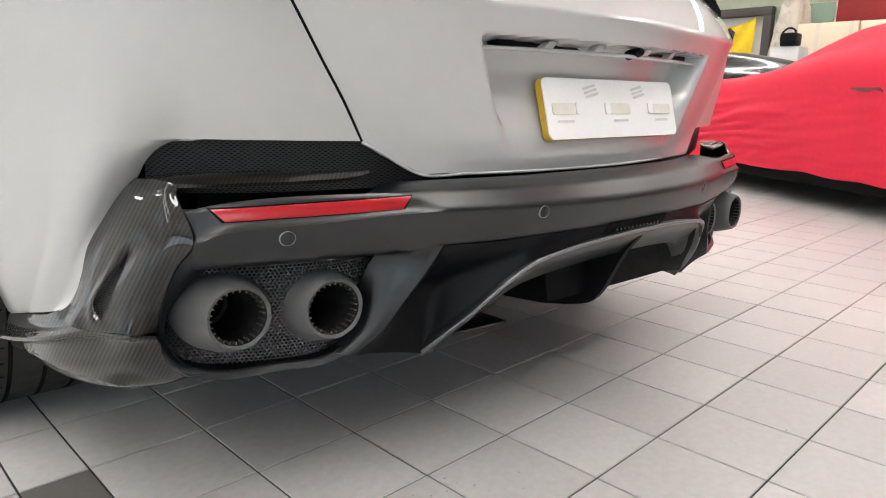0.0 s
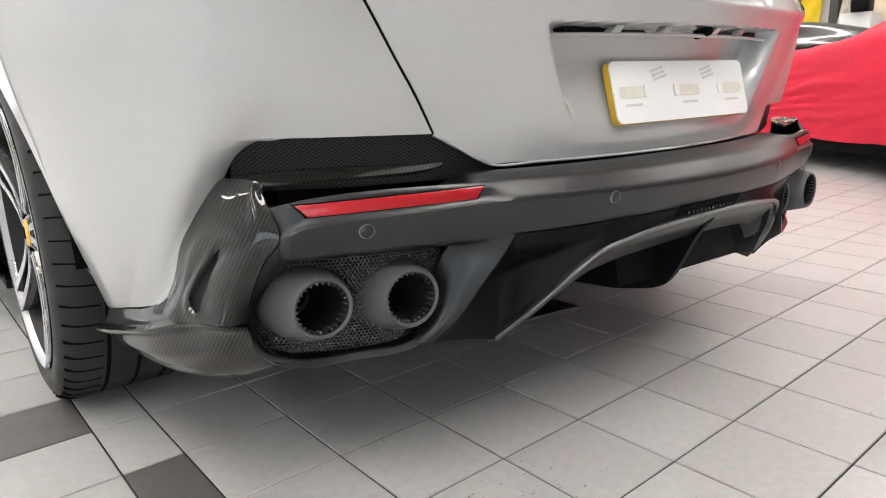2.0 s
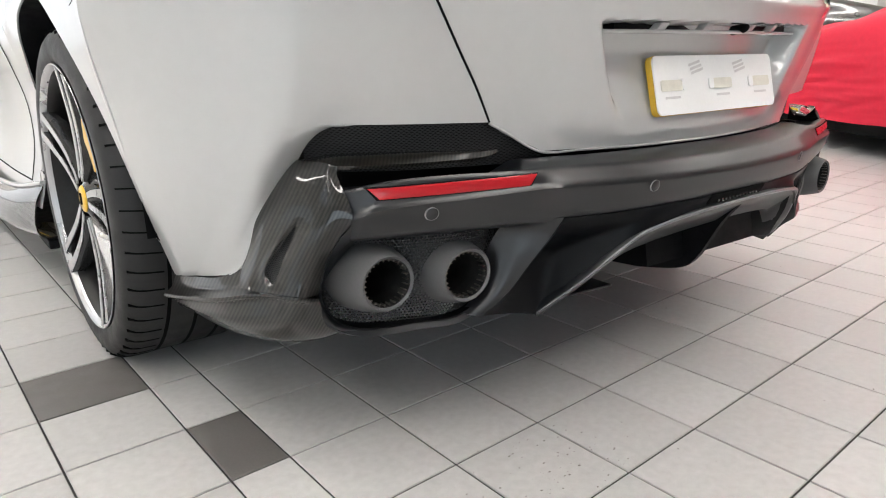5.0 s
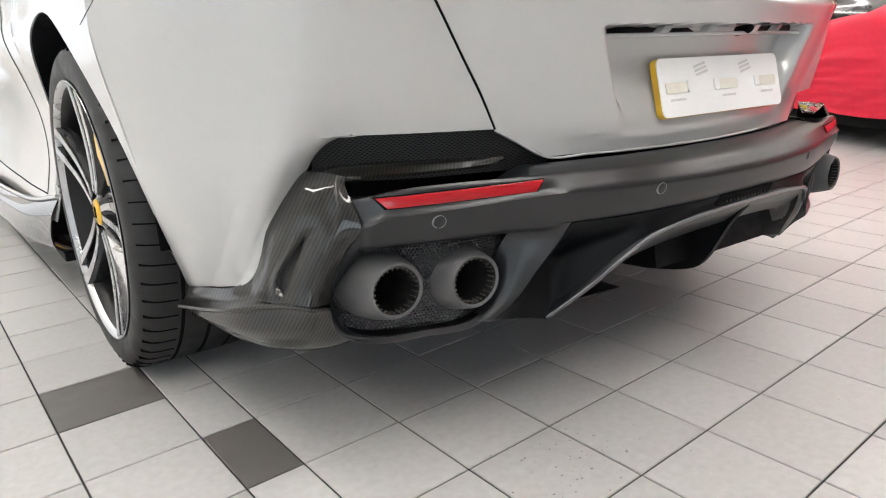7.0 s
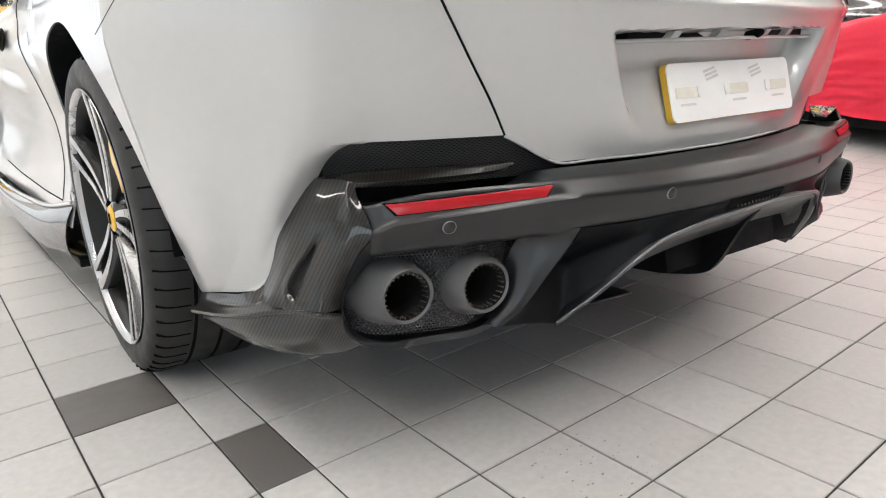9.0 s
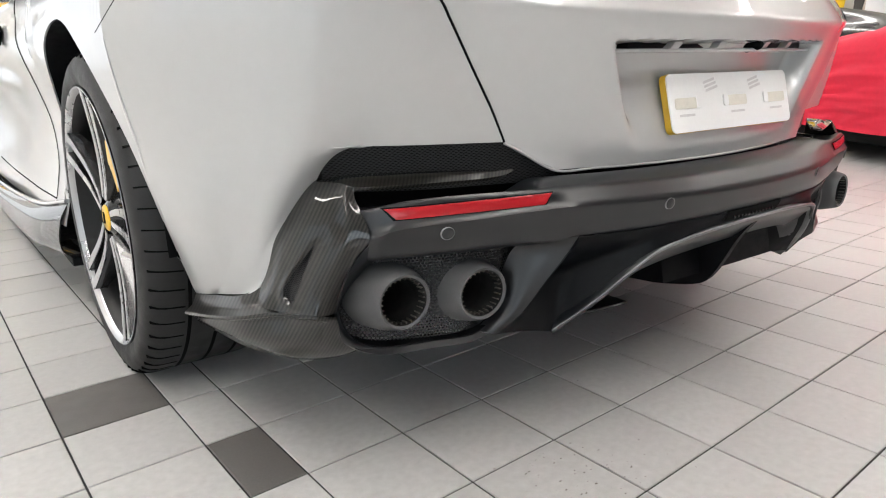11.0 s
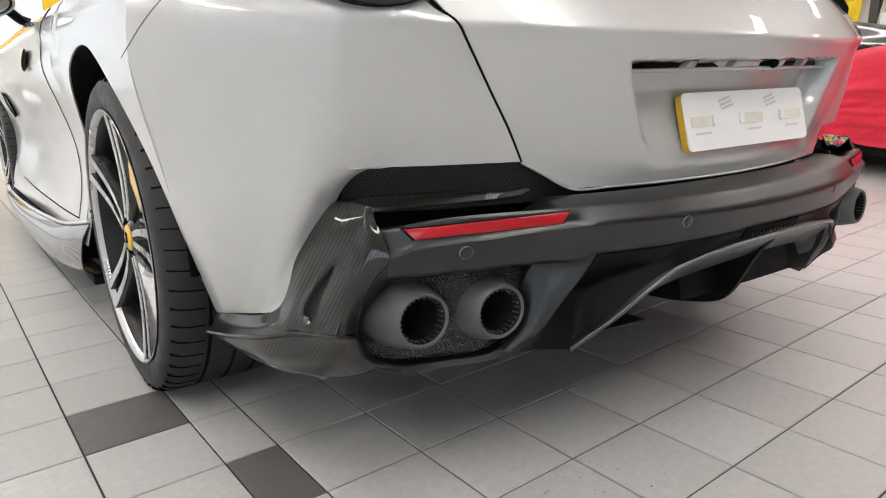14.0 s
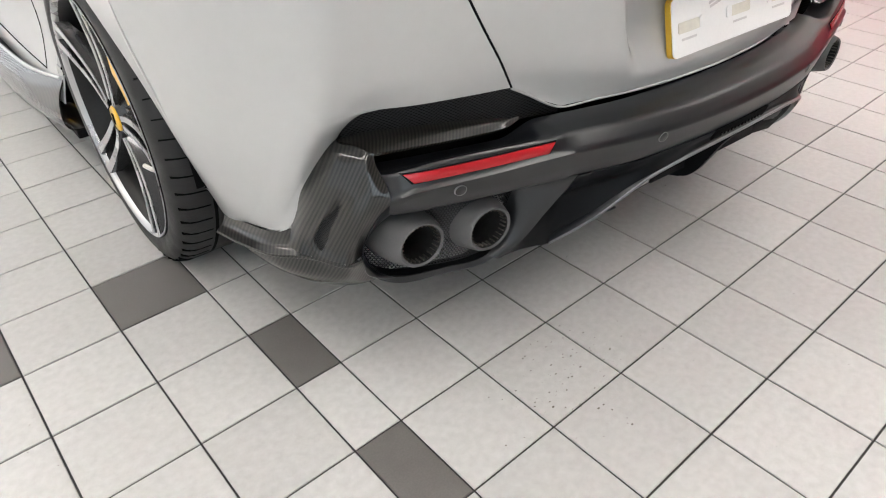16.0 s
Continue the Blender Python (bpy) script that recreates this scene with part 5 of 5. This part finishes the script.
# ---- cars under covers and behind ----
def draped(name, nose, heading, material, label, cat, wrinkles, low=0.20, seed=1.0, size=1.0, lift=0.0):
    """A car-shaped skin: cross-sections along the length, hanging to near the floor."""
    h = Vector((math.cos(heading), math.sin(heading), 0))
    r = Vector((-h.y, h.x, 0))
    t = thing(name, (nose[0] - 2.2 * h.x, nose[1] - 2.2 * h.y, 0), label, cat)
    secs = []
    for s, hw, top, sh in ((0.0, 0.62, 0.50, 0.46), (0.06, 0.74, 0.60, 0.52), (0.22, 0.88, 0.68, 0.62), (0.6, 0.955, 0.78, 0.76), (1.2, 0.965, 0.84, 0.74), (1.7, 0.96, 0.90, 0.76), (2.1, 0.955, 1.05, 0.80), (2.55, 0.95, 1.16, 0.85), (3.3, 0.95, 1.18, 0.86), (3.8, 0.955, 1.10, 0.87), (4.3, 0.95, 0.98, 0.86), (4.7, 0.85, 0.86, 0.78), (4.8, 0.75, 0.6, 0.5)):
        prof = [(-hw * 0.985, low), (-hw, 0.32), (-hw * 1.0, sh * 0.72), (-hw * 0.95, sh), (-hw * 0.74, sh + (top - sh) * 0.45), (-hw * 0.52, sh + (top - sh) * 0.93), (0, top)]
        prof += [(-x, z) for x, z in prof[-2::-1]]
        secs.append([(s, x, z) for x, z in prof])
    front = [(-0.012, x * 0.97, low + (z - low) * 0.86) for s, x, z in secs[0]]
    face = [(-0.004, x * 0.86, low + (z - low) * 0.42) for s, x, z in secs[0]]
    g = loft([[(-0.012, x * 0.6, low) for s, x, z in secs[0]], face, front] + secs, 190, 200)
    bm = sheet(g)
    for v in bm.verts:
        s, x, z = v.co
        if wrinkles:
            k = 1.25 * wrinkles * (1 - ss(0.5, 0.75, z)) * (1 - 0.75 * ss(1.9, 2.7, s))
            fold = noise.noise(Vector((s * 1.1 + seed, 0.4 * x, z * 13 - s * 1.2))) + 0.5 * noise.noise(Vector((s * 2.3, x, z * 31 + seed))) + 0.2 * noise.noise(Vector((s * 3.1, x, z * 3)))
            fold = fold * 0.6 + 0.8 * (0.25 - abs(noise.noise(Vector((s * 0.9 + seed, 0.3 * x, z * 9 - s * 1.5))))) 
            x += math.copysign(0.8 * k * fold * ss(0.3, 0.9, abs(x)), x)
            s -= 0.8 * k * fold * (1 - ss(0.1, 0.9, s))
            z += 0.35 * wrinkles * noise.noise(Vector((x * 3, s * 3, 4))) * (1 if z > low + 0.05 else 1.4)
        v.co = Vector((nose[0], nose[1], lift)) + (r * x - h * s + Vector((0, 0, z))) * size
    part("skin", thick(flip_to(bm, (nose[0] - 2.2 * h.x, nose[1] - 2.2 * h.y, 0.3)), 0.004), material, t, "", 60)
    return t, h, r


NOSE, HEAD = (6.048, 1.619), math.radians(57)
covered, ch, cr = draped("covered_car", NOSE, HEAD, CLOTH, "car under a fitted red stretch cover, dark emblem on its bonnet", "covered car", 0.05, 0.13, size=0.87, lift=0.08)


def by_nose(s, x, z):
    p = (cr * x - ch * s) * 0.87
    return Vector((NOSE[0] + p.x, NOSE[1] + p.y, z))


g = loft([[(0.10, -0.88, z0), (0.0, -0.5, z0), (-0.02, 0, z0), (0.0, 0.5, z0), (0.10, 0.88, z0)] for z0 in (0.11, 0.17, 0.24)], 8, 40)
part("lower_bumper", thick(sheet(g), 0.02), DULL, covered, "dark grey lower bumper below the cover", 50, lambda p: by_nose(*p))
# black slab added below the hem to deepen the shade under the car
part("underside_shade", box(0.12, 4.4, -0.93, 0.93, 0.13, 0.27, 0.02), DARK, covered, "", 30, lambda p: by_nose(*p))
for s0 in (0.95, 3.55):
    for x0 in (-0.86, 0.66):
        bm = turned([(0.0, 0.0), (0.30, 0.0), (0.335, 0.02), (0.335, 0.18), (0.30, 0.2), (0.0, 0.2)], 40)
        part("tyre", bm, RUBBER, covered, "black tyre", 40, lambda p, s0=s0, x0=x0: by_nose(s0 + p[0], x0 + p[1], 0.335 + p[2]))
# emblem: a plain dark shape
def on_flank(p):
    return by_nose(2.95 + p[0] * 1.3, 0.930 - 0.40 * p[1] + p[2] * 0.4, 0.70 + p[1] * 0.6)


bm = slab([(-0.10, -0.02, 0), (0.0, -0.05, 0), (0.06, -0.03, 0), (0.11, -0.05, 0), (0.07, 0.01, 0), (0.10, 0.05, 0), (0.02, 0.06, 0), (-0.05, 0.03, 0)], (0, 0, 0.02))
part("emblem", bm, mat("dark_print", (0.10, 0.02, 0.02), 0.7), covered, "plain dark printed emblem", 0, on_flank)

blackcar, bh, br2 = draped("black_car", (7.50, 5.64), math.radians(110), BLACKPAINT, "black sports car parked behind the covered car", "car", 0.0, 0.16)
for s0 in (0.95, 3.55):
    for x0 in (-0.98, 0.78):
        bm = turned([(0.0, 0.0), (0.30, 0.0), (0.335, 0.02), (0.335, 0.18), (0.30, 0.2), (0.0, 0.2)], 40)
        part("tyre", bm, RUBBER, blackcar, "black tyre", 40, lambda p, s0=s0, x0=x0: Vector((7.50, 5.64, 0)) - bh * (s0 + p[0]) + br2 * (x0 + p[1]) + Vector((0, 0, 0.335 + p[2])))

# ---- things along the far wall ----
DARKWOOD = mat("dark_brown_paint", (0.05, 0.042, 0.036), 0.5, vary=0.1)
frame_thing = thing("door_frame", (11.5, 4.0, 0), "dark brown wooden door frame on the white wall", "door frame")
for y0, y1, z0, z1 in ((3.27, 3.40, 0, 1.965), (4.62, 4.75, 0, 1.965)):
    part("jamb", box(11.44, 11.585, y0, y1, z0, z1, 0.006), DARKWOOD, frame_thing)
part("lintel", box(11.44, 11.585, 3.27, 4.75, 1.968, 2.10, 0.006), DARKWOOD, frame_thing)
flag = thing("yellow_flag", (11.5, 3.9, 1.4), "yellow cloth flag with dark emblem, hung in the door frame", "flag")
g = []
for t in np.linspace(0, 1, 26):
    row = []
    for q in np.linspace(0, 1, 44):
        y = 3.53 + 0.95 * q
        top = 1.985 - 0.17 * math.sin(math.pi * q) ** 0.7
        fold = 0.022 * math.sin(9 * q + 5 * t) * (1 - 0.5 * t) + 0.012 * math.sin(21 * q - 7 * t)
        row.append((11.50 + fold, y + 0.02 * t * (1 - q), top + (1.36 - top) * t))
    g.append(row)
part("cloth", thick(sheet(g), 0.003), FLAG, flag)
part("emblem", slab([(11.455, 3.86, 1.62), (11.455, 3.96, 1.58), (11.455, 4.05, 1.64), (11.455, 4.02, 1.76), (11.455, 3.93, 1.80), (11.455, 3.84, 1.73)], (0.004, 0, 0)), DARKWOOD, flag, "plain dark printed emblem", 0)
for y0 in (3.53, 4.48):
    part("tie", tube([(11.50, y0, 1.985), (11.49, y0, 2.03)], 0.006, 8), FRAMEM, flag, "white tie")
board = thing("notice_board", (11.57, 3.3, 1.86), "pale green wall board above the door frame", "wall board")
part("panel", box(11.588, 11.598, 2.40, 4.9, 2.11, 3.2, 0.003), mat("pale_green_board", (0.42, 0.46, 0.34), 0.5, vary=0.08, scale=3), board)
part("panel", box(11.575, 11.598, 2.40, 3.25, 1.55, 2.105, 0.003), mat("green_board", (0.25, 0.36, 0.26), 0.5, vary=0.08, scale=3), board)
wrap = thing("wrapped_stand", (11.2, 2.8, 0), "tall stand wrapped in creased milky plastic film", "wrapped stand")
g = []
for k in range(29):
    t = k / 28
    rad = 0.44 * (1 - 0.62 * t ** 1.4) * (1.0 if k < 28 else 0.02)
    g.append([(11.12 + rad * 0.75 * math.cos(a) * (1 + 0.10 * math.sin(5 * a + 4 * t)), 2.80 + rad * math.sin(a) * (1 + 0.12 * math.sin(7 * a - 6 * t)), 2.14 * t - 0.06 * t * math.sin(3 * a)) for a in np.linspace(0, 2 * math.pi, 56, endpoint=False)])
part("film", sheet(g, close=True), mat("milky_film", (0.50, 0.44, 0.37), 0.28, vary=0.12, scale=6, bump=0.4, bscale=25), wrap)
for x0, x1, y0, y1, z0, z1 in ((10.7, 10.98, 1.81, 2.60, 1.30, 1.72), (10.7, 11.3, 0.55, 1.79, 1.30, 1.715), (10.75, 11.3, -0.9, 0.5, 1.30, 1.72), (10.7, 11.3, 0.7, 1.9, 0.72, 1.2)):
    bx = thing("cardboard_box", ((x0 + x1) / 2, (y0 + y1) / 2, z0), "large pale cardboard box sealed with clear tape", "cardboard box", "stored boxes")
    part("carton", box(x0, x1, y0, y1, z0, z1, 0.008), BOXCARD, bx)
    for yt in (y0 + 0.06, y0 + 0.62 * (y1 - y0)):
        part("tape", box(x0 - 0.004, x0 - 0.0005, yt, yt + 0.055, z0 + 0.005, z1 - 0.005), TAPE, bx, "clear packing tape")
rack = thing("storage_rack", (11.0, 0.9, 0), "white steel storage rack against the wall", "rack")
for z0 in (0.675, 1.255):
    part("shelf", box(10.65, 11.5, -1.1, 2.85, z0, z0 + 0.045, 0.004), FRAMEM, rack)
for y0 in (-1.15, 2.85):
    for x0 in (10.65, 11.45):
        part("upright", box(x0, x0 + 0.05, y0, y0 + 0.05, 0, 1.3, 0.003), FRAMEM, rack)
sign = thing("red_panel", (11.55, 0.4, 1.8), "dark red wall panel above the boxes", "wall panel")
part("board", box(11.54, 11.596, -1.8, 2.36, 1.80, 3.0, 0.004), REDWALL, sign)
cart = thing("workshop_trolley", (10.4, 2.61, 0), "white workshop trolley with black tools and cables", "trolley")
part("cabinet", box(10.2, 10.6, 2.38, 2.78, 0.12, 1.38, 0.02), FRAMEM, cart)
part("tool_case", box(10.15, 10.4, 2.42, 2.64, 1.38, 1.56, 0.03), DULL, cart, "black tool case")
part("cable", tube(spline([(10.3, 2.46, 1.5), (10.25, 2.48, 1.60), (10.3, 2.59, 1.63), (10.35, 2.69, 1.55), (10.3, 2.66, 1.38)], 24), 0.014), DULL, cart, "black cable")
for fx, fy in ((10.23, 2.43), (10.57, 2.43), (10.23, 2.73), (10.57, 2.73)):
    part("castor", turned([(0.0, 0.0), (0.05, 0.0), (0.06, 0.01), (0.06, 0.03), (0.05, 0.04), (0.0, 0.04)], 20, axis_at=(fx, fy - 0.02, 0.06)), DULL, cart)

# ---- floor ----
floor = structure("floor", box(X0, X1, Y0, Y1, -0.12, -0.003), GROUT, "pale grey square tiles with dark accents and dark grout", "floor")
JOINT = 0.0040


def tile_mesh(name, w, d, material):
    bm = bmesh.new()
    a, c = w / 2 - JOINT / 2, d / 2 - JOINT / 2
    rings = [[bm.verts.new((sx * (a - i), sy * (c - i), z)) for sx, sy in ((-1, -1), (1, -1), (1, 1), (-1, 1))] for i, z in ((0, -0.0035), (0, -0.0012), (0.0012, 0.0))]
    for p, q in zip(rings[:-1], rings[1:]):
        for k in range(4):
            bm.faces.new((p[k], p[(k + 1) % 4], q[(k + 1) % 4], q[k]))
    bm.faces.new(rings[-1])
    me = bpy.data.meshes.new(name)
    bm.to_mesh(me)
    bm.free()
    me.materials.append(material)
    return me


T_LIGHT, T_DARK = tile_mesh("tile_square", 0.2, 0.2, TILE), tile_mesh("tile_square_dark", 0.2, 0.2, TILEDARK)
T_SLIM, T_SLIMDARK = tile_mesh("tile_slim", 0.104, 0.2, TILE), tile_mesh("tile_slim_dark", 0.104, 0.2, TILEDARK)


def column_x(i):
    """Left edge and width of a column; one slim accent column runs along x = 0 to 0.1."""
    return (-0.004, 0.104) if i == 0 else (0.1 + 0.2 * (i - 1), 0.2) if i > 0 else (0.2 * i - 0.004, 0.2)


near, rest = [], []
for i in range(-33, 58):
    for j in range(-31, 43):
        x, w = column_x(i)
        y = 0.2 * j
        if x + w > X1 or x < X0 or y + 0.2 > Y1 or y < Y0:
            continue
        dark = (i == 0 and j in (-1, -3, -5, -7)) or (j == 1 and i < 0 and i % 2 == -1 % 2)
        cell = (x + w / 2, y + 0.1, w, dark)
        (near if -0.7 < x < 1.9 and -1.1 < y < 1.3 and not (x > 0.45 and y > 0.1) else rest).append(cell)
rnd = random.Random(4)
for x, y, w, dark in near[:300]:
    ob = new("floor_tile", (T_DARK if dark else T_LIGHT) if w > 0.15 else (T_SLIMDARK if dark else T_SLIM))
    ob.parent = floor
    ob.location = (x, y, rnd.uniform(-0.0004, 0.0002))
    ob.rotation_euler = (rnd.uniform(-0.0012, 0.0012), rnd.uniform(-0.0012, 0.0012), 0)
verts, faces, mats = [], [], []
for x, y, w, dark in rest + near[300:]:
    a, k = w / 2 - JOINT / 2, len(verts)
    verts += [(x + sx * a, y + sy * (0.1 - JOINT / 2), z) for z in (-0.0035, 0.0) for sx, sy in ((-1, -1), (1, -1), (1, 1), (-1, 1))]
    faces += [(k + 4, k + 5, k + 6, k + 7)] + [(k + q, k + (q + 1) % 4, k + 4 + (q + 1) % 4, k + 4 + q) for q in range(4)]
    mats += [1 if dark else 0] * 5
me = bpy.data.meshes.new("far_tiles")
me.from_pydata(verts, [], faces)
me.materials.append(TILE)
me.materials.append(TILEDARK)
me.polygons.foreach_set("material_index", mats)
far = tagged(new("far_tiles", me), "", "", "", "stuff")
far.parent = floor

# scraps of dirt on the tiles
rnd = random.Random(11)
verts, faces = [], []
for k in range(150):
    near_car = k < 90
    x, y = (rnd.gauss(0.42, 0.09), rnd.gauss(-0.52, 0.07)) if near_car else (rnd.uniform(-0.6, 2.2), rnd.uniform(-1.0, 1.0))
    r, a, n = rnd.uniform(0.0006, 0.0026), rnd.uniform(0, 6.28), len(verts)
    for q in range(5):
        b3 = a + q * 1.2566
        verts.append((x + r * rnd.uniform(0.5, 1.6) * math.cos(b3), y + r * rnd.uniform(0.4, 1.0) * math.sin(b3), 0.0006))
    verts.append((x, y, 0.0006 + r * 0.3))
    faces += [(n + q, n + (q + 1) % 5, n + 5) for q in range(5)]
me = bpy.data.meshes.new("dirt_specks")
me.from_pydata(verts, [], faces)
me.materials.append(mat("brown_dirt", (0.16, 0.14, 0.12), 0.9))
tagged(new("dirt_specks", me), "scattered small specks of dirt on the floor tiles", "dirt", "", "stuff")
